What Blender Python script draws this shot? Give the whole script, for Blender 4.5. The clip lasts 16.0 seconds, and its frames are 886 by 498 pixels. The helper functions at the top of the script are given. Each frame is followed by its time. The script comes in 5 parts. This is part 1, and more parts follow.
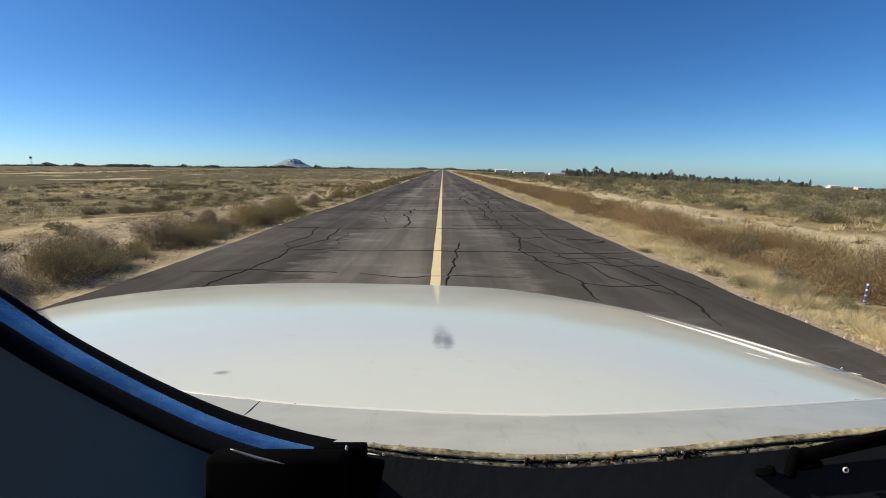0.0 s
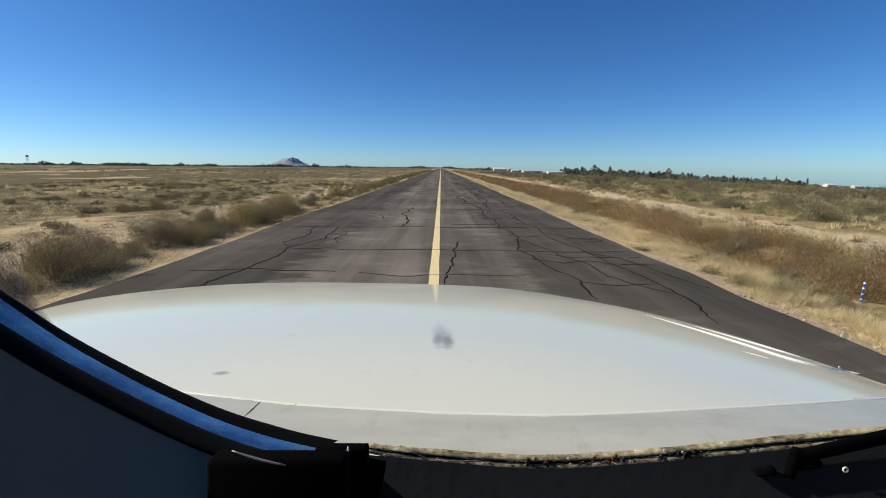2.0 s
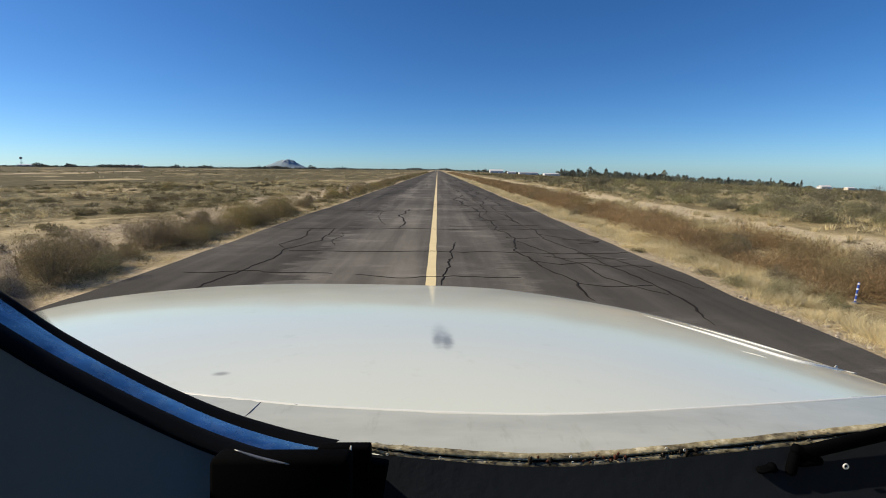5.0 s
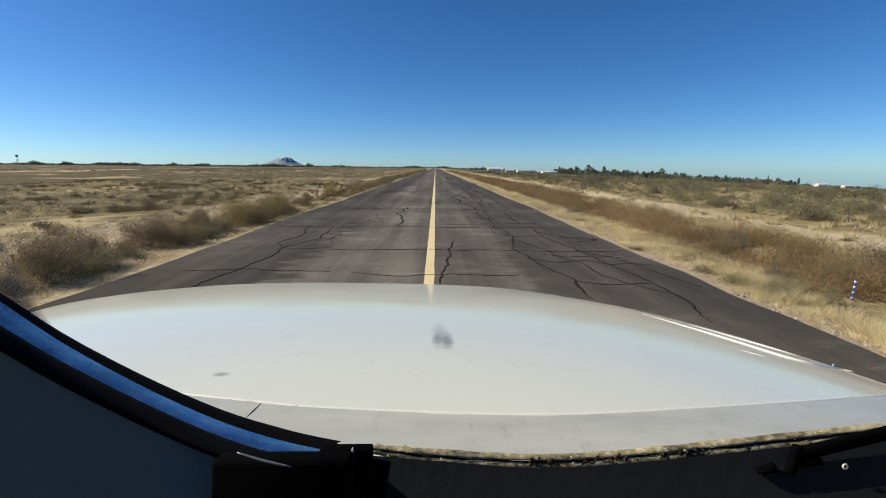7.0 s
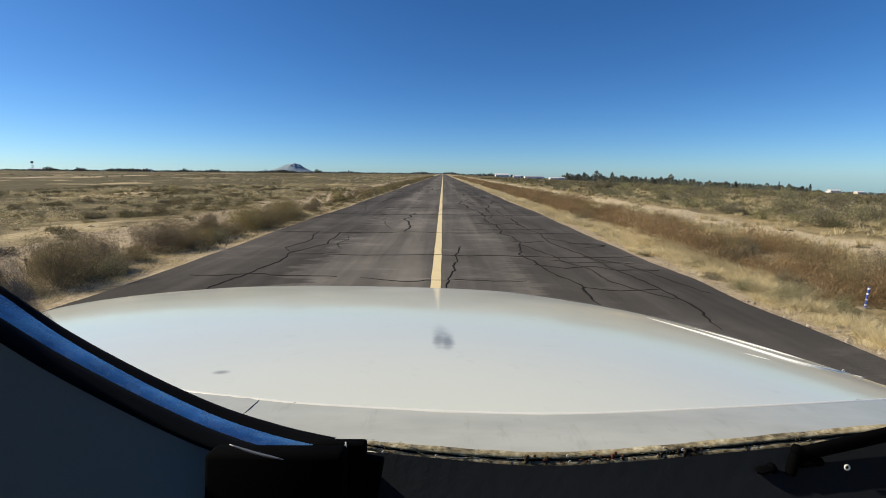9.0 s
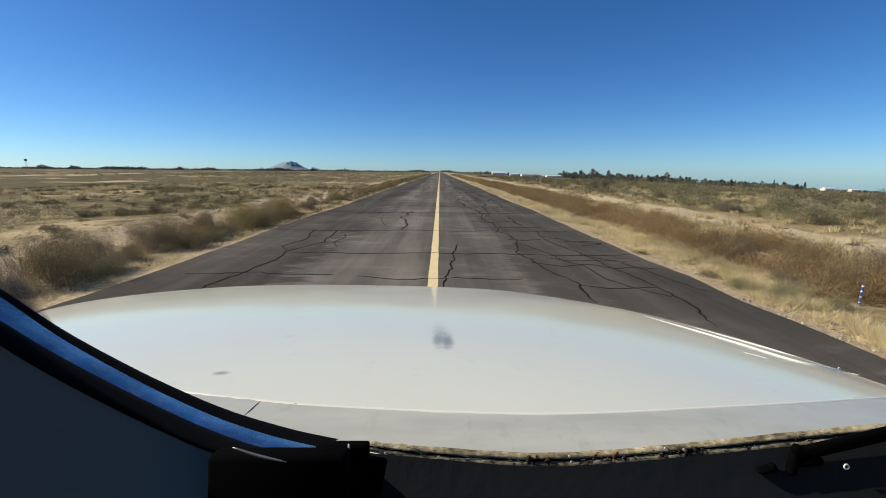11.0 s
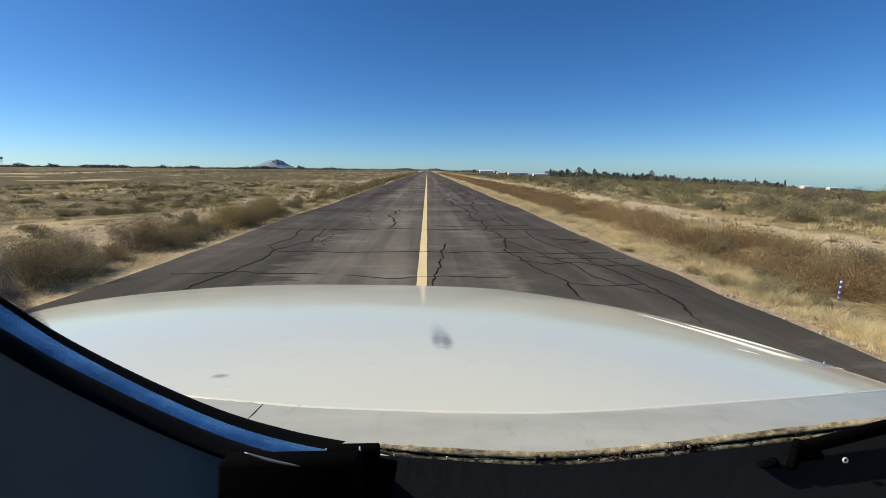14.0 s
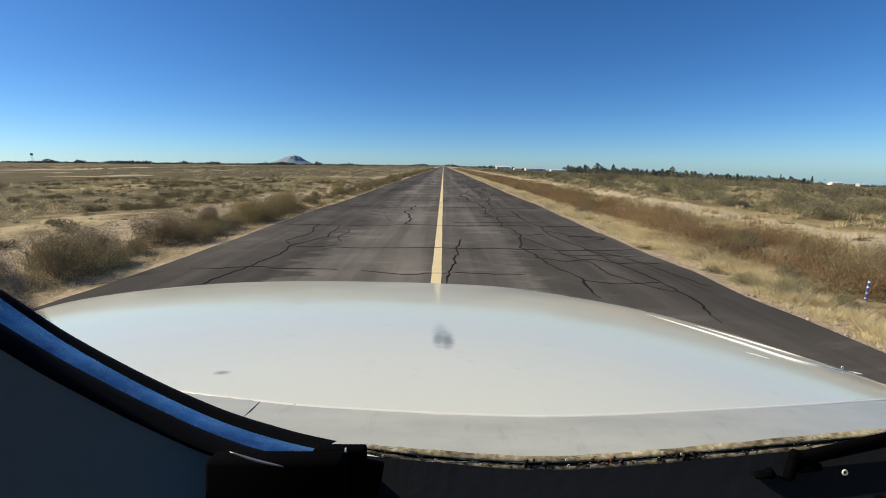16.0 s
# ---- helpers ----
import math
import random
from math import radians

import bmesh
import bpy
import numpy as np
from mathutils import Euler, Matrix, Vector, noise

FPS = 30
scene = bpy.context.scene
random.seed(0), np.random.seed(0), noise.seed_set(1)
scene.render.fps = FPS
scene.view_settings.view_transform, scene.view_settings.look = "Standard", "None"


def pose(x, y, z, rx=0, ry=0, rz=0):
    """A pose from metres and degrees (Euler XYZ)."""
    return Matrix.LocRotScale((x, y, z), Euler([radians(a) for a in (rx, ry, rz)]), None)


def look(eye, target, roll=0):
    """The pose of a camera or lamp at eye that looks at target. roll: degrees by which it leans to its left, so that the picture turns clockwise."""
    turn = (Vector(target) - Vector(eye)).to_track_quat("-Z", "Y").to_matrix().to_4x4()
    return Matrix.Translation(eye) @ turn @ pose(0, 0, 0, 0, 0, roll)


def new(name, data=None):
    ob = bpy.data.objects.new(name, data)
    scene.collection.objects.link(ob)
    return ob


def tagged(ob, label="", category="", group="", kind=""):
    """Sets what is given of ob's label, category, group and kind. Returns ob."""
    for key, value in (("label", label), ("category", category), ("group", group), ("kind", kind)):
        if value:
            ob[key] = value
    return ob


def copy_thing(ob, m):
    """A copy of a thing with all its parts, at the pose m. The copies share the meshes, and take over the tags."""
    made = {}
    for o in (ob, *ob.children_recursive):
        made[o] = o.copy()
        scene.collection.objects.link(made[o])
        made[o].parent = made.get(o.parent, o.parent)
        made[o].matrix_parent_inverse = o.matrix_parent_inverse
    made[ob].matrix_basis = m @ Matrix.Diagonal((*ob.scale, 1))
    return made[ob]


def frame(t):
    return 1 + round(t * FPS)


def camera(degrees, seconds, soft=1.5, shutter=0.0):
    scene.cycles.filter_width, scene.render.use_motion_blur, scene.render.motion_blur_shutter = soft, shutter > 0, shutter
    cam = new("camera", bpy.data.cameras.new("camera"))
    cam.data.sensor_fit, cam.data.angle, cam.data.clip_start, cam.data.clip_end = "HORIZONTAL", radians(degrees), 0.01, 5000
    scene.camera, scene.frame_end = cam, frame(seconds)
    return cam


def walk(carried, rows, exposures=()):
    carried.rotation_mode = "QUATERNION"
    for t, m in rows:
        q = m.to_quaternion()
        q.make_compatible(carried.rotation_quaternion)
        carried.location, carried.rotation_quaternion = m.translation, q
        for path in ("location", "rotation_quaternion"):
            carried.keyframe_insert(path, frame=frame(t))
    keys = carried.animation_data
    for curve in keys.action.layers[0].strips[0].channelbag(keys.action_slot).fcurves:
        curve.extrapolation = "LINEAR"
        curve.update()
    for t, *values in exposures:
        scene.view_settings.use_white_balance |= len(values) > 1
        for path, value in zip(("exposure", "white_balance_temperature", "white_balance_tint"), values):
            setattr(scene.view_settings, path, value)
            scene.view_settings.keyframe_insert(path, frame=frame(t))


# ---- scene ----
cam = camera(90.0, 16.0, soft=0.95)

# The camera rides in the aircraft, so the aircraft stands in front of it all along;
# the aircraft's small swings of heading and pitch are turns about a point on the nose.
EYE = Vector((0, 0, 1.9))
PIVOT = Vector((0, 0.62, 1.72))
BASE = pose(*EYE, 79.73, -0.5, -0.44)
# seconds, turn to the left, nose up (degrees)
SWING = [
    (0.0, 0.40, 0.03), (0.5, -0.05, 0.03), (1.0, -0.05, 0.00), (1.5, 0.27, 0.17), (2.0, 0.17, -0.13),
    (2.5, -0.33, 0.26), (3.0, -0.56, -0.56), (3.5, -0.66, -0.13), (4.0, -0.28, 0.05), (4.6, -0.20, 0.10),
    (5.4, -0.45, 0.15), (6.0, -0.70, 0.40), (6.5, -0.75, 0.68), (7.0, -0.52, -0.15), (7.5, 0.06, 0.00),
    (8.0, 0.63, 0.30), (8.5, 0.90, -0.05), (9.0, 0.44, 0.60), (9.6, 0.25, 0.35), (10.4, 0.10, 0.20),
    (11.0, 0.02, 0.35), (11.5, 0.06, 0.40), (12.0, 0.27, 0.05), (12.5, 0.30, -0.15), (13.0, 0.28, 0.03),
    (13.5, -0.61, -0.48), (14.0, -1.58, 0.15), (14.5, -1.52, 0.23), (15.0, -0.70, 0.20), (15.5, 0.50, -0.50),
    (16.0, 0.50, -0.38)]


def swung(turn, lift):
    spin = Matrix.Rotation(radians(turn), 4, "Z") @ Matrix.Rotation(radians(lift), 4, "X")
    return Matrix.Translation(PIVOT) @ spin @ Matrix.Translation(-PIVOT) @ BASE


walk(cam, [(t, swung(a, b)) for t, a, b in SWING])


def near(px, py, d):
    """A place in the cockpit: right and up as shares of the distance d ahead."""
    return BASE @ Vector((px * d, py * d, -d))


# The nose: a wide flat-topped body that narrows and droops to the front.
NOSE_LEN = 1.1734


def nose(t):
    """Half width, middle and crown height at the share t of its length."""
    w = 0.6375 + 0.2582 * t - 0.3571 * t ** 4
    c = -0.0185 - 0.491 * t + 0.0524 * t * t
    return w, c, 1.9 - 0.25 - 0.0253 * t - 0.1395 * max(0, t) ** 1.4634


def flank(t, right):
    """Roundness, width factor and fall of one side."""
    if right:
        return 2.3, 1.5284 - 0.1583 * t + 0.1226 * t * t, 0.20 + 0.0246 * t - 0.1835 * t * t
    return 1.8, 1.0, 0.0435


def cowl_point(t, th):
    w, c, top = nose(t)
    cs, sn = math.cos(th), abs(math.sin(th))
    e, k, fall = flank(t, cs > 0)
    return Vector((c + w * k * math.copysign(abs(cs) ** (2 / e), cs), 0.40 + NOSE_LEN * t, top - fall + fall * sn ** (2 / e)))


def cowl_height(x, y):
    t = (y - 0.40) / NOSE_LEN
    w, c, top = nose(t)
    e, k, fall = flank(t, x > c)
    q = min(1.0, abs(x - c) / max(w * k, 0.01)) ** e
    return top - fall + fall * (1 - q) ** (1 / e)


def on_cowl(px, py):
    """Where the line of sight meets the cowl."""
    d = 0.30
    while d < 2.0:
        p = near(px, py, d)
        if p.z <= cowl_height(p.x, p.y):
            return p
        d += 0.001
    return near(px, py, 1.0)


# ---- world and sun ----
SUN_UP, SUN_ROT = 34.0, -84.0  # elevation; bearing, clockwise from straight ahead
world = bpy.data.worlds.new("sky")
scene.world = world
world.use_nodes = True
wn = world.node_tree.nodes
sky = wn.new("ShaderNodeTexSky")
sky.sky_type, sky.sun_disc = "NISHITA", False
sky.sun_elevation, sky.sun_rotation = radians(SUN_UP), radians(SUN_ROT)
sky.altitude, sky.air_density, sky.dust_density, sky.ozone_density = 1300, 0.8, 0.7, 3.2
wn["Background"].inputs["Strength"].default_value = 0.094
deep = wn.new("ShaderNodeHueSaturation")  # deep clear-weather blue
deep.inputs["Saturation"].default_value = 1.12
deep.inputs["Hue"].default_value = 0.505
cool = wn.new("ShaderNodeMix")
cool.data_type, cool.blend_type = "RGBA", "MULTIPLY"
cool.inputs[0].default_value, cool.inputs[7].default_value = 1.0, (0.65, 0.85, 0.99, 1)
world.node_tree.links.new(sky.outputs[0], cool.inputs[6])
world.node_tree.links.new(cool.outputs[2], deep.inputs["Color"])
world.node_tree.links.new(deep.outputs[0], wn["Background"].inputs["Color"])
sun = new("sun", bpy.data.lights.new("sun", "SUN"))
sun.data.energy, sun.data.angle, sun.data.color = 5.0, radians(0.53), (1.0, 0.865, 0.65)
sun_way = Vector((math.sin(radians(SUN_ROT)) * math.cos(radians(SUN_UP)), math.cos(radians(SUN_ROT)) * math.cos(radians(SUN_UP)), math.sin(radians(SUN_UP))))
sun.matrix_world = look(sun_way * 100, (0, 0, 0))
scene.view_settings.exposure = 0.3


# ---- materials ----
def mat_new(name, rough=0.8, metal=0.0, spec=0.5):
    m = bpy.data.materials.new(name)
    m.use_nodes = True
    b = m.node_tree.nodes["Principled BSDF"]
    b.inputs["Roughness"].default_value = rough
    b.inputs["Metallic"].default_value = metal
    b.inputs["Specular IOR Level"].default_value = spec
    return m, m.node_tree.nodes, m.node_tree.links, b


def node(ns, kind, **kw):
    n = ns.new(kind)
    for k, v in kw.items():
        n.inputs[k].default_value = v
    return n


def ramp(ns, stops, linear=True):
    r = ns.new("ShaderNodeValToRGB")
    e = r.color_ramp.elements
    while len(e) < len(stops):
        e.new(0.5)
    for s, (p, c) in zip(e, stops):
        s.position, s.color = p, (*c, 1) if len(c) == 3 else c
    if not linear:
        r.color_ramp.interpolation = "EASE"
    return r


def grey(v):
    return (v, v, v)


def noise_at(ns, ls, coord, scale, detail=4.0, rough=0.55, stretch=None):
    if stretch:
        mp = ns.new("ShaderNodeMapping")
        mp.inputs["Scale"].default_value = stretch
        ls.new(coord, mp.inputs["Vector"])
        coord = mp.outputs[0]
    n = node(ns, "ShaderNodeTexNoise", Scale=scale, Detail=detail, Roughness=rough)
    ls.new(coord, n.inputs["Vector"])
    return n.outputs["Fac"]


def mixed(ns, ls, fac, a, b, how="MIX"):
    m = ns.new("ShaderNodeMix")
    m.data_type, m.blend_type = "RGBA", how
    for sock, v in ((m.inputs[0], fac), (m.inputs[6], a), (m.inputs[7], b)):
        if hasattr(v, "is_output"):
            ls.new(v, sock)
        elif isinstance(v, tuple):
            sock.default_value = (*v, 1)
        else:
            sock.default_value = v
    return m.outputs[2]


def bump(ns, ls, bsdf, height, strength=0.3, dist=0.02):
    b = node(ns, "ShaderNodeBump", Strength=strength, Distance=dist)
    ls.new(height, b.inputs["Height"])
    ls.new(b.outputs[0], bsdf.inputs["Normal"])


def plain(name, col, rough=0.7, metal=0.0, var=0.25, scale=8.0, spec=0.5, relief=0.0):
    """Paint, metal, plastic: one colour with blotches at two scales."""
    m, ns, ls, b = mat_new(name, rough, metal, spec)
    co = ns.new("ShaderNodeTexCoord").outputs["Object"]
    n1 = noise_at(ns, ls, co, scale)
    n2 = noise_at(ns, ls, co, scale * 9, 3)
    lo, hi = tuple(c * (1 - var) for c in col), tuple(min(1, c * (1 + var)) for c in col)
    c1 = mixed(ns, ls, n1, lo, hi)
    c2 = mixed(ns, ls, 0.35, c1, mixed(ns, ls, n2, lo, hi))
    ls.new(c2, b.inputs["Base Color"])
    if relief:
        bump(ns, ls, b, n2, relief, 0.004)
    return m


def leafy(name, stops, rough=0.75, back=0.25, by_object=True):
    """Foliage and dry stalks: the colour differs blade by blade and plant by plant."""
    m, ns, ls, b = mat_new(name, rough, 0, 0.15)
    g = ns.new("ShaderNodeNewGeometry")
    r = ramp(ns, stops)
    ls.new(g.outputs["Random Per Island"], r.inputs[0])
    col = r.outputs[0]
    if by_object:
        info = ns.new("ShaderNodeObjectInfo")
        hv = node(ns, "ShaderNodeHueSaturation")
        for out, lo, hi in (("Value", 0.72, 1.25), ("Saturation", 0.8, 1.15), ("Hue", 0.485, 0.515)):
            mr = node(ns, "ShaderNodeMapRange")
            mr.inputs["To Min"].default_value, mr.inputs["To Max"].default_value = lo, hi
            ls.new(info.outputs["Random"], mr.inputs[0])
            ls.new(mr.outputs[0], hv.inputs[out])
        ls.new(col, hv.inputs["Color"])
        col = hv.outputs[0]
    else:
        co = g.outputs["Position"]
        n = noise_at(ns, ls, co, 0.35, 3)
        k = ramp(ns, [(0.3, grey(0.7)), (0.7, grey(1.25))])
        ls.new(n, k.inputs[0])
        col = mixed(ns, ls, 1.0, col, k.outputs[0], "MULTIPLY")
    ls.new(col, b.inputs["Base Color"])
    t = ns.new("ShaderNodeBsdfTranslucent")
    ls.new(col, t.inputs["Color"])
    mx = ns.new("ShaderNodeMixShader")
    mx.inputs[0].default_value = back
    out = ns["Material Output"]
    ls.new(b.outputs[0], mx.inputs[1])
    ls.new(t.outputs[0], mx.inputs[2])
    ls.new(mx.outputs[0], out.inputs["Surface"])
    return m


def ground_material():
    m, ns, ls, b = mat_new("desert_soil", 0.95, 0, 0.1)
    pos = ns.new("ShaderNodeNewGeometry").outputs["Position"]
    sep = ns.new("ShaderNodeSeparateXYZ")
    ls.new(pos, sep.inputs[0])
    n_big = noise_at(ns, ls, pos, 0.09, 5, 0.6)
    n_mid = noise_at(ns, ls, pos, 0.8, 5, 0.65)
    n_fine = noise_at(ns, ls, pos, 9.0, 6, 0.7)
    n_peb = noise_at(ns, ls, pos, 45.0, 3, 0.6)
    # soil: pale sand, pebbles, darker damp spots
    soil = ramp(ns, [(0.30, (0.20, 0.155, 0.095)), (0.48, (0.44, 0.362, 0.245)), (0.70, (0.58, 0.49, 0.345))])
    ls.new(n_fine, soil.inputs[0])
    peb = ramp(ns, [(0.35, grey(0.7)), (0.6, grey(1.1))])
    ls.new(n_peb, peb.inputs[0])
    soil_c = mixed(ns, ls, 1.0, soil.outputs[0], peb.outputs[0], "MULTIPLY")
    # the graded strips are of paler sand
    sand = node(ns, "ShaderNodeMapRange")
    sand.inputs["From Min"].default_value, sand.inputs["From Max"].default_value = 9.0, 11.0
    ls.new(sep.outputs["X"], sand.inputs[0])
    soil_c = mixed(ns, ls, sand.outputs[0], soil_c, mixed(ns, ls, 1.0, soil_c, (1.22, 1.24, 1.20), "MULTIPLY"))
    # straw litter and low olive growth
    straw = ramp(ns, [(0.3, (0.23, 0.18, 0.095)), (0.5, (0.43, 0.35, 0.195)), (0.7, (0.58, 0.49, 0.29))])
    ls.new(n_fine, straw.inputs[0])
    olive = ramp(ns, [(0.3, (0.070, 0.062, 0.031)), (0.5, (0.122, 0.105, 0.053)), (0.72, (0.19, 0.16, 0.086))])
    ls.new(n_fine, olive.inputs[0])
    # across the strip: distance from the taxiway, bent by noise
    bend = node(ns, "ShaderNodeMath")
    bend.operation = "MULTIPLY_ADD"
    bend.inputs[1].default_value = 4.0
    ls.new(n_mid, bend.inputs[0])
    ls.new(sep.outputs["X"], bend.inputs[2])
    across = node(ns, "ShaderNodeMapRange")
    across.inputs["From Min"].default_value, across.inputs["From Max"].default_value = -58.0, 62.0
    ls.new(bend.outputs[0], across.inputs[0])

    def at(x):
        return (x + 60.0) / 120.0
    cover = ramp(ns, [(at(-48), grey(0.97)), (at(-32), grey(0.95)), (at(-20), grey(0.82)), (at(-12.4), grey(0.70)), (at(-10.7), grey(0.50)), (at(-10.2), grey(0.22)),
                      (at(-8.4), grey(0.16)), (at(-7.5), grey(0.50)), (at(-5.6), grey(0.50)), (at(-5.1), grey(0.30)), (at(4.6), grey(0.28)), (at(5.4), grey(0.60)),
                      (at(9.5), grey(0.62)), (at(10.7), grey(0.54)), (at(11.1), grey(0.26)), (at(12.6), grey(0.10)), (at(13.1), grey(0.34)), (at(14.1), grey(0.72)),
                      (at(30), grey(0.82)), (at(55), grey(0.90))])
    ls.new(across.outputs[0], cover.inputs[0])
    # cover against a patch noise gives ragged patches
    patch = node(ns, "ShaderNodeMath")
    patch.operation = "SUBTRACT"
    pn = mixed(ns, ls, 0.55, n_mid, n_big)
    ls.new(cover.outputs[0], patch.inputs[0])
    ls.new(pn, patch.inputs[1])
    edge = node(ns, "ShaderNodeMapRange")
    edge.inputs["From Min"].default_value, edge.inputs["From Max"].default_value = -0.10, 0.12
    ls.new(patch.outputs[0], edge.inputs[0])
    kind = ramp(ns, [(at(-40), grey(1.1)), (at(-26), grey(1.05)), (at(-15), grey(0.92)), (at(-6), grey(0.45)), (at(5), grey(0.0)), (at(8), grey(0.35)),
                     (at(10), grey(0.15)), (at(13), grey(0.35)), (at(17), grey(0.75)), (at(50), grey(0.85))])
    ls.new(across.outputs[0], kind.inputs[0])
    kn = node(ns, "ShaderNodeMath")
    kn.operation = "MULTIPLY_ADD"
    kn.inputs[1].default_value = 2.8
    ls.new(mixed(ns, ls, 0.55, n_big, noise_at(ns, ls, pos, 0.33, 4, 0.6, (1.0, 0.7, 1))), kn.inputs[0])
    ks = node(ns, "ShaderNodeMath")
    ks.operation = "SUBTRACT"
    ks.inputs[1].default_value = 1.42
    ls.new(kind.outputs[0], ks.inputs[0])
    ls.new(ks.outputs[0], kn.inputs[2])
    kn.use_clamp = True
    plants = mixed(ns, ls, kn.outputs[0], straw.outputs[0], olive.outputs[0])
    shade = ramp(ns, [(0.35, grey(0.62)), (0.65, grey(1.08))])
    ls.new(n_mid, shade.inputs[0])
    plants = mixed(ns, ls, 1.0, plants, shade.outputs[0], "MULTIPLY")
    # long pale drifts of dry grass
    drift = noise_at(ns, ls, pos, 1.0, 5, 0.62, (0.085, 0.05, 1))
    dk = ramp(ns, [(0.575, grey(0.0)), (0.62, grey(0.85))])
    ls.new(drift, dk.inputs[0])
    pale = ramp(ns, [(0.3, (0.33, 0.26, 0.14)), (0.5, (0.50, 0.41, 0.24)), (0.7, (0.62, 0.53, 0.34))])
    ls.new(n_fine, pale.inputs[0])
    plants = mixed(ns, ls, dk.outputs[0], plants, pale.outputs[0])
    col = mixed(ns, ls, edge.outputs[0], soil_c, plants)
    ls.new(col, b.inputs["Base Color"])
    bump(ns, ls, b, n_fine, 0.6, 0.06)
    return m


def asphalt_material():
    m, ns, ls, b = mat_new("worn_asphalt", 0.92, 0, 0.08)
    pos = ns.new("ShaderNodeNewGeometry").outputs["Position"]
    streak = noise_at(ns, ls, pos, 1.0, 4, 0.6, (1.1, 0.045, 1))
    smear = noise_at(ns, ls, pos, 1.0, 5, 0.7, (0.55, 1.6, 1))
    blot = noise_at(ns, ls, pos, 0.22, 5, 0.6)
    grit = noise_at(ns, ls, pos, 70.0, 2, 0.6)
    base = ramp(ns, [(0.30, (0.068, 0.064, 0.058)), (0.5, (0.110, 0.103, 0.0925)), (0.68, (0.165, 0.154, 0.1375))])
    ls.new(streak, base.inputs[0])
    k1 = ramp(ns, [(0.40, grey(0.80)), (0.62, grey(1.15))])
    ls.new(blot, k1.inputs[0])
    c = mixed(ns, ls, 1.0, base.outputs[0], k1.outputs[0], "MULTIPLY")
    worn = ramp(ns, [(0.52, grey(0.0)), (0.62, grey(0.75))])
    ls.new(smear, worn.inputs[0])
    patch = ramp(ns, [(0.46, grey(0.0)), (0.58, grey(1.0))])
    ls.new(blot, patch.inputs[0])
    w = mixed(ns, ls, 1.0, worn.outputs[0], patch.outputs[0], "MULTIPLY")
    c = mixed(ns, ls, w, c, (0.192, 0.180, 0.162))
    # traffic has polished the middle paler and browner than the sides
    lane = ns.new("ShaderNodeSeparateXYZ")
    ls.new(pos, lane.inputs[0])
    lm = node(ns, "ShaderNodeMapRange")
    lm.inputs["From Min"].default_value, lm.inputs["From Max"].default_value = -5.5, 5.0
    ls.new(lane.outputs["X"], lm.inputs[0])
    lr = ramp(ns, [(0.0, grey(0.86)), (0.16, grey(0.84)), (0.27, grey(1.0)), (0.36, (1.13, 1.13, 1.11)), (0.48, (1.14, 1.14, 1.11)), (0.56, grey(0.98)), (0.66, (1.05, 1.05, 1.03)), (0.80, grey(0.92)), (1.0, grey(0.84))])
    ls.new(lm.outputs[0], lr.inputs[0])
    c = mixed(ns, ls, 1.0, c, lr.outputs[0], "MULTIPLY")
    # the outer lanes carry a darker seal coat whose edge frays into cross-wise teeth
    teeth = noise_at(ns, ls, pos, 1.0, 5, 0.75, (0.30, 2.6, 1))
    fray = node(ns, "ShaderNodeMath")
    fray.operation = "MULTIPLY_ADD"
    fray.inputs[1].default_value = 3.4
    ls.new(teeth, fray.inputs[0])
    ls.new(lane.outputs["X"], fray.inputs[2])
    fm = node(ns, "ShaderNodeMapRange")
    fm.inputs["From Min"].default_value, fm.inputs["From Max"].default_value = -3.3, 6.7
    ls.new(fray.outputs[0], fm.inputs[0])
    fr = ramp(ns, [(0.0, grey(0.84)), (0.17, grey(0.74)), (0.225, grey(0.66)), (0.238, grey(1.28)), (0.27, grey(1.12)), (0.34, grey(1.04)), (0.63, grey(1.0)), (0.655, grey(1.16)), (0.67, grey(0.80)), (1.0, grey(0.84))])
    ls.new(fm.outputs[0], fr.inputs[0])
    c = mixed(ns, ls, 1.0, c, fr.outputs[0], "MULTIPLY")
    k2 = ramp(ns, [(0.3, grey(0.75)), (0.7, grey(1.25))])
    ls.new(grit, k2.inputs[0])
    c = mixed(ns, ls, 1.0, c, k2.outputs[0], "MULTIPLY")
    ls.new(c, b.inputs["Base Color"])
    bump(ns, ls, b, grit, 0.4, 0.006)
    return m


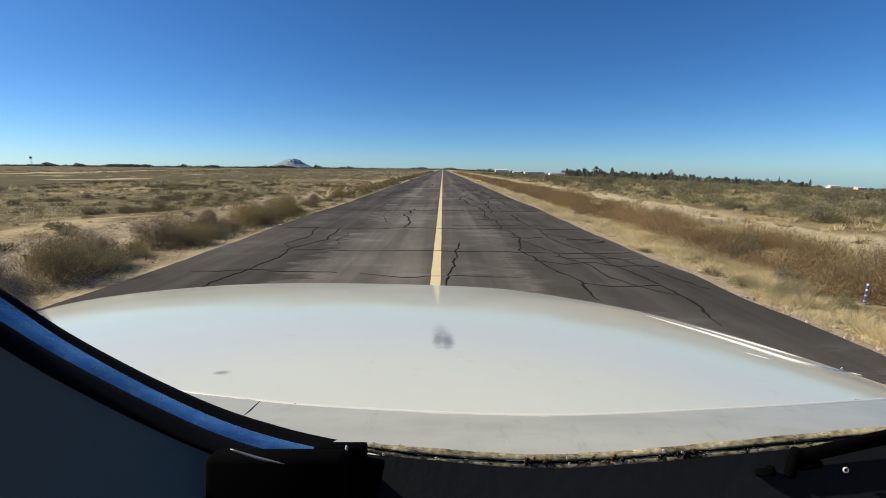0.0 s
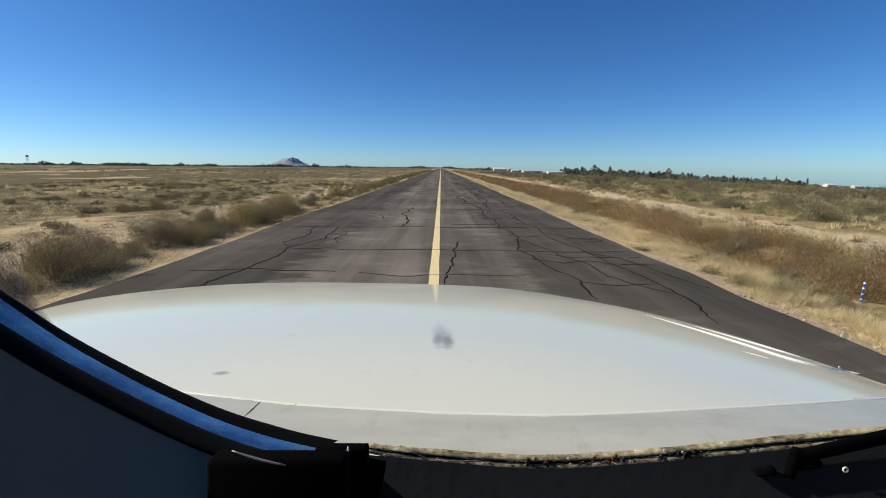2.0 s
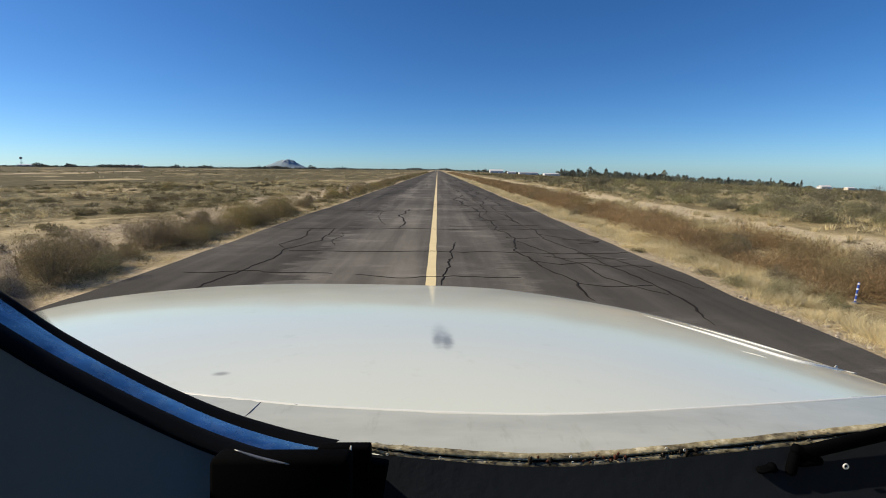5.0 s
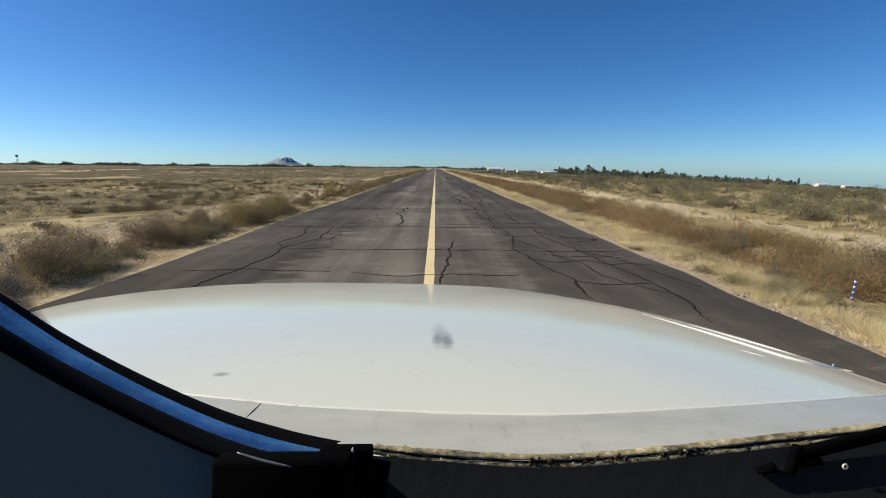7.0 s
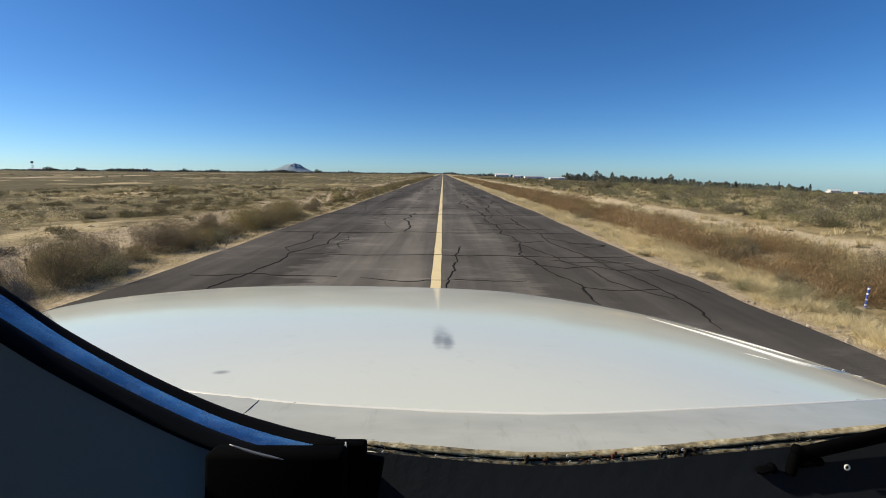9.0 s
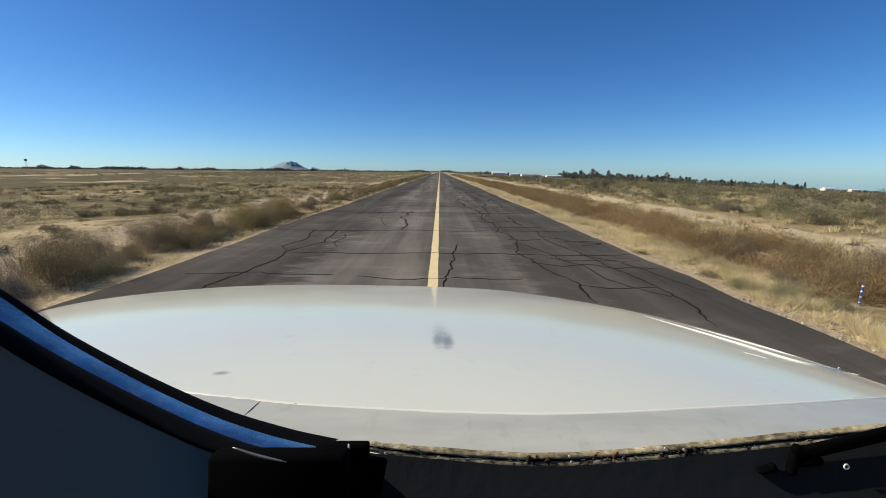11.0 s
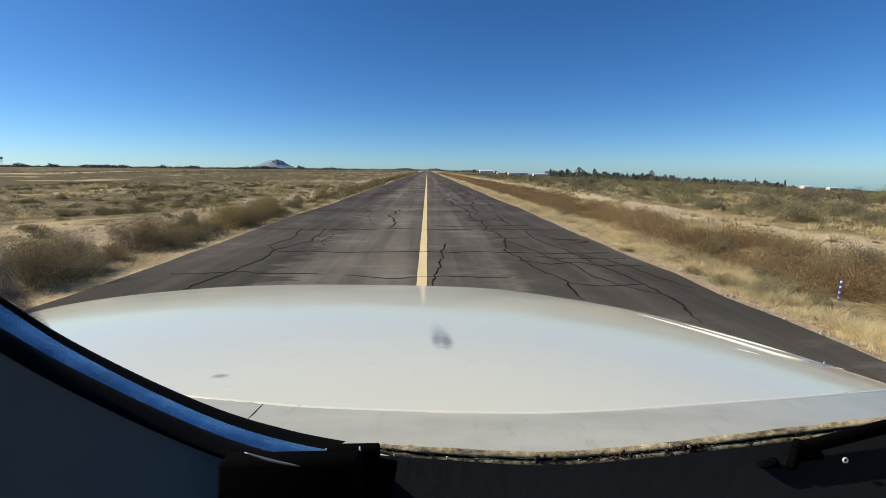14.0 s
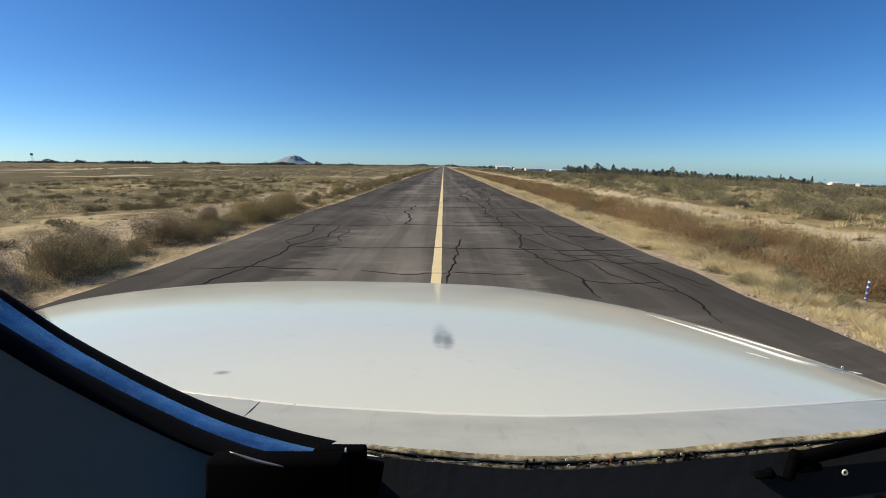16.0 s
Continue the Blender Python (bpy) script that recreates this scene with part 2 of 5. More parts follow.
def cowl_material():
    """White aircraft paint, slightly chalky, with bug smears and grime."""
    m, ns, ls, b = mat_new("cowl_paint", 0.1, 0, 0.22)
    co = ns.new("ShaderNodeNewGeometry").outputs["Position"]
    n1 = noise_at(ns, ls, co, 3.0, 4)
    n2 = noise_at(ns, ls, co, 26.0, 4, 0.65)
    c = mixed(ns, ls, n1, (0.588, 0.628, 0.580), (0.626, 0.667, 0.617))
    dirt = ramp(ns, [(0.62, grey(1.0)), (0.90, (0.86, 0.85, 0.82))])
    ls.new(n2, dirt.inputs[0])
    c = mixed(ns, ls, 1.0, c, dirt.outputs[0], "MULTIPLY")
    n3 = noise_at(ns, ls, co, 60.0, 3, 0.6)
    for px, py, size, dark, sx, sy in ((0.011, -0.208, 0.014, 0.60, 1, 0.20), (-0.012, -0.206, 0.012, 0.45, 1, 0.20), (-0.002, -0.198, 0.022, 0.30, 1, 0.20), (-0.010, -0.182, 0.018, 0.16, 1, 0.18), (-0.500, -0.281, 0.009, 0.55, 0.6, 0.9)):
        flat = ns.new("ShaderNodeVectorMath")  # each splash is drawn out one way
        flat.operation = "MULTIPLY"
        flat.inputs[1].default_value = (sx, sy, 1)
        ls.new(co, flat.inputs[0])
        dist = ns.new("ShaderNodeVectorMath")
        dist.operation = "DISTANCE"
        spot = on_cowl(px, py)
        dist.inputs[1].default_value = (spot.x * sx, spot.y * sy, spot.z)
        ls.new(flat.outputs[0], dist.inputs[0])
        wob = node(ns, "ShaderNodeMath")
        wob.operation = "MULTIPLY_ADD"
        wob.inputs[1].default_value = size * 0.5
        ls.new(n3, wob.inputs[0])
        ls.new(dist.outputs["Value"], wob.inputs[2])
        fade = node(ns, "ShaderNodeMapRange")
        fade.interpolation_type = "SMOOTHSTEP"
        for key, v in (("From Min", size * 0.45), ("From Max", size * 1.25), ("To Min", dark), ("To Max", 0.0)):
            fade.inputs[key].default_value = v
        ls.new(wob.outputs[0], fade.inputs[0])
        c = mixed(ns, ls, fade.outputs[0], c, (0.11, 0.105, 0.095))
    ls.new(c, b.inputs["Base Color"])
    rr = ramp(ns, [(0.3, grey(0.08)), (0.7, grey(0.15))])
    ls.new(n1, rr.inputs[0])
    ls.new(rr.outputs[0], b.inputs["Roughness"])
    bump(ns, ls, b, n1, 0.03, 0.01)
    return m


SOIL = ground_material()
ASPHALT = asphalt_material()
COWL = cowl_material()
PALEDIRT = plain("pale_dirt", (0.50, 0.41, 0.28), 0.95, 0, 0.3, 0.6, 0.1, 0.3)
YELLOW = plain("faded_yellow_paint", (0.70, 0.59, 0.34), 0.8, 0, 0.18, 3.0, 0.3, 0.3)
TAR = plain("crack_sealant", (0.020, 0.018, 0.016), 0.85, 0, 0.3, 6.0, 0.08)
PATCHMAT = plain("grey_patch", (0.10, 0.088, 0.078), 0.9, 0, 0.25, 2.0, 0.2, 0.3)
STRAW = leafy("dry_straw", [(0.0, (0.46, 0.39, 0.225)), (0.5, (0.70, 0.61, 0.375)), (1.0, (0.82, 0.745, 0.51))], 0.8, 0.45, False)
PALE = leafy("pale_bunch_grass", [(0.0, (0.36, 0.30, 0.165)), (0.5, (0.55, 0.47, 0.275)), (1.0, (0.70, 0.62, 0.41))], 0.8, 0.35, False)
RUST = leafy("rusty_weed", [(0.0, (0.150, 0.106, 0.054)), (0.45, (0.265, 0.188, 0.100)), (0.8, (0.39, 0.275, 0.150)), (1.0, (0.51, 0.340, 0.180))], 0.8, 0.3, False)
SCRUB = leafy("olive_scrub", [(0.0, (0.095, 0.083, 0.044)), (0.5, (0.160, 0.140, 0.074)), (1.0, (0.25, 0.217, 0.120))], 0.8, 0.25, False)
WEED = leafy("brown_bush_twigs", [(0.0, (0.115, 0.094, 0.048)), (0.5, (0.225, 0.184, 0.094)), (0.85, (0.36, 0.295, 0.16)), (1.0, (0.45, 0.33, 0.19))], 0.8, 0.3)
CUSHION = leafy("cushion_leaf", [(0.0, (0.085, 0.075, 0.040)), (0.5, (0.15, 0.13, 0.070)), (1.0, (0.25, 0.22, 0.13))], 0.75, 0.25)
GREEN = leafy("green_shrub_leaf", [(0.0, (0.120, 0.115, 0.066)), (0.5, (0.225, 0.214, 0.120)), (1.0, (0.36, 0.335, 0.205))], 0.7, 0.3)
# Both far-tree leaf colours are lightened to carry distance haze.
CONIFER = leafy("hazed_conifer", [(0.0, (0.10, 0.112, 0.09)), (0.5, (0.155, 0.168, 0.132)), (1.0, (0.22, 0.228, 0.18))], 0.8, 0.15)
WOODS = leafy("hazed_far_leaf", [(0.0, (0.060, 0.066, 0.062)), (0.5, (0.095, 0.102, 0.090)), (1.0, (0.145, 0.145, 0.12))], 0.8, 0.15, False)
BARK = plain("grey_bark", (0.19, 0.15, 0.105), 0.9, 0, 0.3, 12, 0.2, 0.4)
# The hill's distance haze is mixed into its rock colour.
HAZE_ROCK = plain("hazed_hill_rock", (0.245, 0.31, 0.355), 0.95, 0, 0.3, 0.02, 0.1)
SCAR = plain("pale_quarry_rock", (0.62, 0.60, 0.58), 0.95, 0, 0.15, 0.02, 0.1)
WALLW = plain("white_metal_cladding", (0.74, 0.73, 0.70), 0.5, 0, 0.08, 0.3)
WALLT = plain("tan_metal_cladding", (0.55, 0.49, 0.40), 0.6, 0, 0.1, 0.3)
ROOFM = plain("pale_metal_roof", (0.66, 0.66, 0.66), 0.45, 0, 0.1, 0.3)
DARKDOOR = plain("grey_doorway", (0.28, 0.28, 0.28), 0.6, 0, 0.2, 0.4)
STEELG = plain("grey_steel", (0.25, 0.26, 0.27), 0.5, 0.6, 0.2, 2)
BLUE = plain("marker_blue", (0.03, 0.08, 0.42), 0.45, 0, 0.12, 20)
WHITEB = plain("marker_white", (0.75, 0.76, 0.78), 0.4, 0, 0.1, 20)
RUBBER = plain("black_rubber", (0.0030, 0.0036, 0.0050), 0.85, 0, 0.3, 20, 0.05)
SLATE = plain("dark_slate_vinyl", (0.158, 0.168, 0.150), 0.6, 0, 0.12, 6, 0.3, 0.1)
BLACK = plain("black_plastic", (0.0018, 0.0019, 0.0023), 0.9, 0, 0.3, 10, 0.02)
GLARE = plain("dark_glareshield", (0.0082, 0.0115, 0.0165), 0.8, 0, 0.2, 8, 0.2, 0.2)


def aft_skin_material():
    """Greyer white paint with water streaks, on the skin behind the lap seam, darkened further for shade."""
    m, ns, ls, b = mat_new("shaded_white_paint", 0.3, 0, 0.25)
    co = ns.new("ShaderNodeNewGeometry").outputs["Position"]
    n1 = noise_at(ns, ls, co, 1.0, 4, 0.6, (9, 28, 9))
    n2 = noise_at(ns, ls, co, 1.0, 5, 0.7, (60, 18, 30))
    c = ramp(ns, [(0.3, (0.38, 0.402, 0.380)), (0.55, (0.435, 0.460, 0.434)), (0.75, (0.48, 0.505, 0.474))])
    ls.new(n1, c.inputs[0])
    d = ramp(ns, [(0.56, grey(1.0)), (0.78, (0.80, 0.79, 0.76))])
    ls.new(n2, d.inputs[0])
    ls.new(mixed(ns, ls, 1.0, c.outputs[0], d.outputs[0], "MULTIPLY"), b.inputs["Base Color"])
    bump(ns, ls, b, n1, 0.06, 0.01)
    return m


AFTSKIN = aft_skin_material()


def crust_material():
    """Old ivory sealant: dark dirt in drips and spots, fine yellow mottling."""
    m, ns, ls, b = mat_new("yellowed_sealant", 0.5, 0, 0.4)
    co = ns.new("ShaderNodeNewGeometry").outputs["Position"]
    n1 = noise_at(ns, ls, co, 150.0, 4, 0.6)
    n2 = noise_at(ns, ls, co, 1.0, 4, 0.65, (34, 45, 60))
    tint = ramp(ns, [(0.32, (0.20, 0.165, 0.095)), (0.52, (0.40, 0.355, 0.225)), (0.70, (0.62, 0.58, 0.44))])
    ls.new(n1, tint.inputs[0])
    dirt = ramp(ns, [(0.33, grey(0.95)), (0.43, grey(0.5)), (0.52, grey(0.06))])
    ls.new(n2, dirt.inputs[0])
    ls.new(mixed(ns, ls, dirt.outputs[0], tint.outputs[0], (0.022, 0.017, 0.011)), b.inputs["Base Color"])
    bump(ns, ls, b, noise_at(ns, ls, co, 220.0, 3), 0.3, 0.001)
    return m


CRUST = crust_material()
RUSTY = plain("rust_stain", (0.10, 0.034, 0.02), 0.8, 0, 0.4, 80, 0.2)
SEAM = plain("white_seam_bead", (0.72, 0.735, 0.70), 0.3, 0, 0.05, 10)
GRIMY = plain("dried_brown_grime", (0.035, 0.026, 0.017), 0.8, 0, 0.4, 120, 0.2)
GRIME = plain("grey_grime", (0.20, 0.20, 0.205), 0.7, 0, 0.3, 40)


def trim_material():
    """Scuffed bright trim: streaks along it and dull grime."""
    m, ns, ls, b = mat_new("scuffed_bright_trim", 0.2, 1.0, 0.5)
    co = ns.new("ShaderNodeNewGeometry").outputs["Position"]
    n1 = noise_at(ns, ls, co, 9.0, 4, 0.6)
    n2 = noise_at(ns, ls, co, 90.0, 3, 0.6)
    c = ramp(ns, [(0.36, (0.20, 0.23, 0.28)), (0.52, (0.50, 0.54, 0.60)), (0.66, (0.80, 0.84, 0.90))])
    ls.new(n1, c.inputs[0])
    g = ramp(ns, [(0.44, grey(0.0)), (0.60, grey(0.85))])
    ls.new(noise_at(ns, ls, co, 11.0, 5, 0.7), g.inputs[0])
    ls.new(mixed(ns, ls, g.outputs[0], c.outputs[0], (0.44, 0.43, 0.42)), b.inputs["Base Color"])
    rr = ramp(ns, [(0.3, grey(0.14)), (0.7, grey(0.38))])
    ls.new(n2, rr.inputs[0])
    ls.new(rr.outputs[0], b.inputs["Roughness"])
    bump(ns, ls, b, n1, 0.25, 0.01)
    return m


CHROME = trim_material()


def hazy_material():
    """Film that draws the blurred haze: mostly see-through, with a grey milky scatter."""
    m, ns, ls, b = mat_new("haze_film", 0.6, 0, 0.2)
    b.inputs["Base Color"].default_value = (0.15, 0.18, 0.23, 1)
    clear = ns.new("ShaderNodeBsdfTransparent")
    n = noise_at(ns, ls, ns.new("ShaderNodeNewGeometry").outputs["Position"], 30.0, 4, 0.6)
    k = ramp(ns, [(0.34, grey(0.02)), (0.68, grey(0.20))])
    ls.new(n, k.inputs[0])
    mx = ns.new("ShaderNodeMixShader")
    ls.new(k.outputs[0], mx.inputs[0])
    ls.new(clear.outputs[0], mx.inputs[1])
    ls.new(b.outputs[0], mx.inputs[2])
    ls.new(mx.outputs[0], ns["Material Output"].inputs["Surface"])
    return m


HAZY = hazy_material()


# ---- building helpers ----
def link_bm(name, bm, material, parent=None, label="", smooth=False):
    me = bpy.data.meshes.new(name)
    bm.to_mesh(me)
    bm.free()
    return link_mesh(name, me, material, parent, label, smooth)


def link_mesh(name, me, material, parent=None, label="", smooth=False):
    if material and not me.materials:
        me.materials.append(material)
    if smooth:
        me.shade_smooth()
    ob = new(name, me)
    ob.parent = parent
    if label:
        ob["label"] = label
    return ob


def part(name, bm, material, parent, label="", smooth=False):
    return link_bm(name, bm, material, parent, label, smooth)


def mesh_of(name, verts, faces):
    me = bpy.data.meshes.new(name)
    me.from_pydata(verts, [], faces)
    return me


def soup(name, tris):
    """A mesh of loose triangles from an array (n, 3, 3)."""
    n = len(tris)
    me = bpy.data.meshes.new(name)
    me.vertices.add(n * 3)
    me.vertices.foreach_set("co", tris.astype(np.float32).ravel())
    me.loops.add(n * 3)
    me.loops.foreach_set("vertex_index", np.arange(n * 3, dtype=np.int32))
    me.polygons.add(n)
    me.polygons.foreach_set("loop_start", np.arange(0, n * 3, 3, dtype=np.int32))
    me.update(calc_edges=True)
    return me


def box(bm, size, at=(0, 0, 0), bevel=0.0, turn=None):
    m = Matrix.Translation(at) @ (turn or Matrix()) @ Matrix.Diagonal((*size, 1))
    made = bmesh.ops.create_cube(bm, size=1, matrix=m)
    if bevel:
        edges = {e for v in made["verts"] for e in v.link_edges}
        bmesh.ops.bevel(bm, geom=list(edges), offset=bevel, segments=2, profile=0.5, affect="EDGES")


def tube(bm, pts, radii, sides=6):
    """A tapered tube along points."""
    rings = []
    for i, p in enumerate(pts):
        a, b = pts[max(0, i - 1)], pts[min(len(pts) - 1, i + 1)]
        d = (Vector(b) - Vector(a)).normalized()
        q = d.to_track_quat("Z", "Y")
        rings.append([bm.verts.new(Vector(p) + q @ Vector((math.cos(k * math.tau / sides) * radii[i], math.sin(k * math.tau / sides) * radii[i], 0))) for k in range(sides)])
    for r0, r1 in zip(rings, rings[1:]):
        for k in range(sides):
            bm.faces.new((r0[k], r0[(k + 1) % sides], r1[(k + 1) % sides], r1[k]))
    bm.faces.new(rings[0][::-1])
    bm.faces.new(rings[-1])


def empty(name, at=(0, 0, 0), label="", category="", group="", kind=""):
    ob = new(name)
    ob.location = at
    return tagged(ob, label, category, group, kind)


# ---- ground ----
def rise(x, y):
    """Height of the land: level to the left, falling gently away to the right."""
    x, y = np.asarray(x, float), np.asarray(y, float)
    d = np.maximum(0, x - 13)
    z = -0.039 * (d - 6 * (1 - np.exp(-d / 6)))
    off = np.clip((np.maximum(-5.6 - x, x - 4.9)) / 3.0, 0, 1)
    z = z + off * (0.05 * np.sin(x * 0.9 + 1.3 * np.sin(y * 0.23)) + 0.06 * np.sin(y * 0.41 + x * 0.33) + 0.03 * np.sin(x * 2.3 - y * 1.7))
    return z - 0.05 * np.clip((np.maximum(-5.3 - x, x - 4.6)) / 0.6, 0, 1)


def spread(lo, hi, fine, growth):
    """Grid lines, dense round zero and wider outwards."""
    out = [0.0]
    step = fine
    while out[-1] < hi:
        out.append(out[-1] + step)
        if out[-1] > 30:
            step *= growth
    neg = [0.0]
    step = fine
    while neg[-1] > lo:
        neg.append(neg[-1] - step)
        if neg[-1] < -20:
            step *= growth
    return np.array(sorted(set(neg + out)))


def make_ground():
    xs, ys = spread(-4600, 4600, 0.45, 1.09), spread(-700, 4700, 0.5, 1.07)
    X, Y = np.meshgrid(xs, ys)
    Z = rise(X, Y)
    nx, ny = len(xs), len(ys)
    i = np.arange(nx * ny).reshape(ny, nx)
    q = np.stack([i[:-1, :-1], i[:-1, 1:], i[1:, 1:], i[1:, :-1]], -1).reshape(-1, 4)
    me = mesh_of("ground", np.stack([X, Y, Z], -1).reshape(-1, 3).tolist(), q.tolist())
    tagged(link_mesh("ground", me, SOIL, smooth=True), "sandy desert ground with dry grass and bare dirt", "ground", kind="structure")


make_ground()

# ---- taxiway ----
ROAD_L, ROAD_R, ROAD_TOP, ROAD_END = -5.35, 4.62, 0.03, 900.0


def make_taxiway():
    road = empty("road", label="old dark asphalt taxiway with sealed cracks", category="taxiway", kind="structure")
    ys = np.concatenate([np.arange(-40, 60, 0.5), np.arange(60, 200, 2.0), np.arange(200, ROAD_END + 1, 20.0)])
    rng = np.random.default_rng(4)

    def ragged(n):
        r = rng.normal(0, 1, n)
        return 0.05 * np.convolve(r, np.ones(3) / 3, "same") + 0.07 * np.sin(ys * 0.31 + rng.random() * 6) * np.sin(ys * 0.083)
    el, er = ROAD_L + ragged(len(ys)), ROAD_R + ragged(len(ys))
    verts, faces = [], []
    for y, a, b in zip(ys, el, er):
        verts += [(a - 0.03, y, -0.12), (a, y, ROAD_TOP - 0.012), (a + 0.06, y, ROAD_TOP), (b - 0.06, y, ROAD_TOP), (b, y, ROAD_TOP - 0.012), (b + 0.03, y, -0.12)]
    for k in range(len(ys) - 1):
        for j in range(5):
            o = k * 6 + j
            faces.append((o, o + 1, o + 7, o + 6))
    link_mesh("surface", mesh_of("surface", verts, faces), ASPHALT, road)
    # centre line, with worn edges
    verts, faces = [], []
    for k, y in enumerate(ys):
        a, b = -0.10 - 0.085 + rng.normal(0, 0.004), -0.10 + 0.085 + rng.normal(0, 0.004)
        verts += [(a, y, ROAD_TOP + 0.004), (b, y, ROAD_TOP + 0.004)]
        if k:
            faces.append((2 * k - 2, 2 * k - 1, 2 * k + 1, 2 * k))
    link_mesh("centre_line", mesh_of("centre_line", verts, faces), YELLOW, road, "faded yellow painted centre line")

    def crack(ctrl, width, seed):
        """Sealant run over a crack: a wiggling ribbon along control points."""
        r = np.random.default_rng(seed)
        pts = []
        for (x0, y0), (x1, y1) in zip(ctrl, ctrl[1:]):
            n = max(3, int(math.hypot(x1 - x0, y1 - y0) / 0.14))
            for k in range(n):
                f = k / n
                pts.append((x0 + (x1 - x0) * f, y0 + (y1 - y0) * f))
        pts.append(ctrl[-1])
        p = np.array(pts)
        wob = np.convolve(r.normal(0, 1, len(p) + 6), np.ones(5) / 5, "valid")[:len(p)] * 0.10
        d = np.gradient(p, axis=0)
        d /= np.linalg.norm(d, axis=1)[:, None] + 1e-9
        nrm = np.stack([-d[:, 1], d[:, 0]], 1)
        p = p + nrm * wob[:, None]
        p[:, 0] = np.clip(p[:, 0], ROAD_L + 0.1, ROAD_R - 0.06)
        w = width * (0.55 + 0.9 * r.random(len(p))) * np.clip(np.minimum(np.arange(len(p)), np.arange(len(p))[::-1]) / 3, 0.25, 1)
        vs, fs = [], []
        for k in range(len(p)):
            a, b = p[k] - nrm[k] * w[k] / 2, p[k] + nrm[k] * w[k] / 2
            vs += [(a[0], a[1], ROAD_TOP + 0.003), (p[k][0], p[k][1], ROAD_TOP + 0.009), (b[0], b[1], ROAD_TOP + 0.003)]
            if k:
                o = 3 * k
                fs += [(o - 3, o - 2, o + 1, o), (o - 2, o - 1, o + 2, o + 1)]
        link_mesh("crack_seal", mesh_of("crack_seal", vs, fs), TAR, road, "black tar crack seal")

    # cross cracks that run from edge to edge
    crack([(-5.2, 14.0), (-3.0, 13.9), (-0.9, 14.1), (0.6, 14.0), (2.4, 14.1), (4.5, 14.0)], 0.055, 1)
    crack([(-3.4, 10.1), (-1.9, 10.0), (-0.4, 10.1), (1.2, 10.05), (3.0, 9.9), (4.45, 10.0)], 0.045, 2)
    crack([(-4.6, 7.9), (-3.3, 8.0), (-1.9, 7.8)], 0.04, 3)
    crack([(-5.1, 20.4), (-2.6, 20.2), (0.2, 20.3), (2.2, 20.1), (4.4, 20.2)], 0.07, 10)
    # runs along the lanes, forking here and there
    crack([(-3.7, 5.4), (-3.75, 7.2), (-3.5, 9.0), (-3.55, 10.2), (-3.1, 11.6), (-3.2, 14.1)], 0.036, 4)
    crack([(-3.5, 10.2), (-3.9, 10.9), (-3.7, 12.0), (-4.0, 14.0)], 0.035, 5)
    crack([(-1.35, 21.2), (-1.5, 18.1), (-1.15, 15.8), (-1.25, 14.2)], 0.06, 6)
    crack([(0.52, 11.4), (0.30, 10.0), (0.42, 9.3), (0.26, 8.3), (0.10, 6.9)], 0.036, 7)
    crack([(1.9, 21.0), (1.75, 18.0), (2.05, 15.6), (1.9, 14.0), (2.15, 12.2), (1.8, 10.4), (1.95, 9.2), (2.4, 7.4), (2.3, 6.2)], 0.04, 8)
    crack([(2.95, 19.0), (2.8, 16.2), (3.1, 14.1), (3.0, 12.2), (3.35, 10.0), (3.55, 8.2), (3.65, 6.6), (3.4, 5.2)], 0.036, 9)
    crack([(1.2, 16.8), (1.9, 16.4), (2.6, 16.9), (3.0, 16.3)], 0.04, 13)
    # links and forks between the two long runs
    crack([(2.0, 12.4), (2.4, 12.1), (2.9, 12.3)], 0.034, 14)
    crack([(1.95, 9.1), (2.5, 8.7), (3.1, 8.9), (3.5, 8.5), (4.3, 8.6)], 0.036, 15)
    crack([(2.05, 11.6), (2.5, 10.6), (2.6, 9.6), (2.95, 8.8), (3.0, 7.6), (3.5, 6.5)], 0.032, 16)
    crack([(3.3, 10.1), (3.9, 9.2), (4.05, 7.8), (4.35, 6.9)], 0.028, 17)
    crack([(3.02, 13.0), (3.6, 11.9), (4.3, 11.6)], 0.032, 18)
    crack([(2.35, 7.2), (2.9, 7.0), (3.6, 7.1)], 0.028, 19)
    for k, x in enumerate((1.7, 2.5, 3.3)):  # the runs go on, broken, down the lane
        y0 = 20.0 + 1.7 * k
        while y0 < 62:
            n = 3.0 + (y0 * 7.3 + k * 5.1) % 5.0
            crack([(x + 0.22 * math.sin(y0 + f * n * 0.9 + k), y0 + f * n) for f in (0, 0.25, 0.5, 0.75, 1)], 0.045 + 0.0009 * y0, 500 + int(y0 * 10) + k)
            y0 += n + 0.6 + (y0 * 3.1) % 2.5
    r = np.random.default_rng(15)
    for k in range(16):  # hairline cracks, wandering along and across
        x, y0 = r.uniform(-4.9, 4.2), 4.5 + 26 * r.random() ** 1.2
        along = r.random() < 0.6
        step = r.uniform(0.35, 0.9)
        ctrl = [(x, y0)]
        for _ in range(int(r.integers(3, 6))):
            x = min(4.3, max(-5.0, x + (r.normal(0, 0.18) if along else step)))
            y0 += step * 1.6 if along else r.normal(0, 0.14)
            ctrl.append((x, y0))
        crack(ctrl, r.uniform(0.012, 0.026), 300 + k)
    r = np.random.default_rng(12)
    y = 24.0
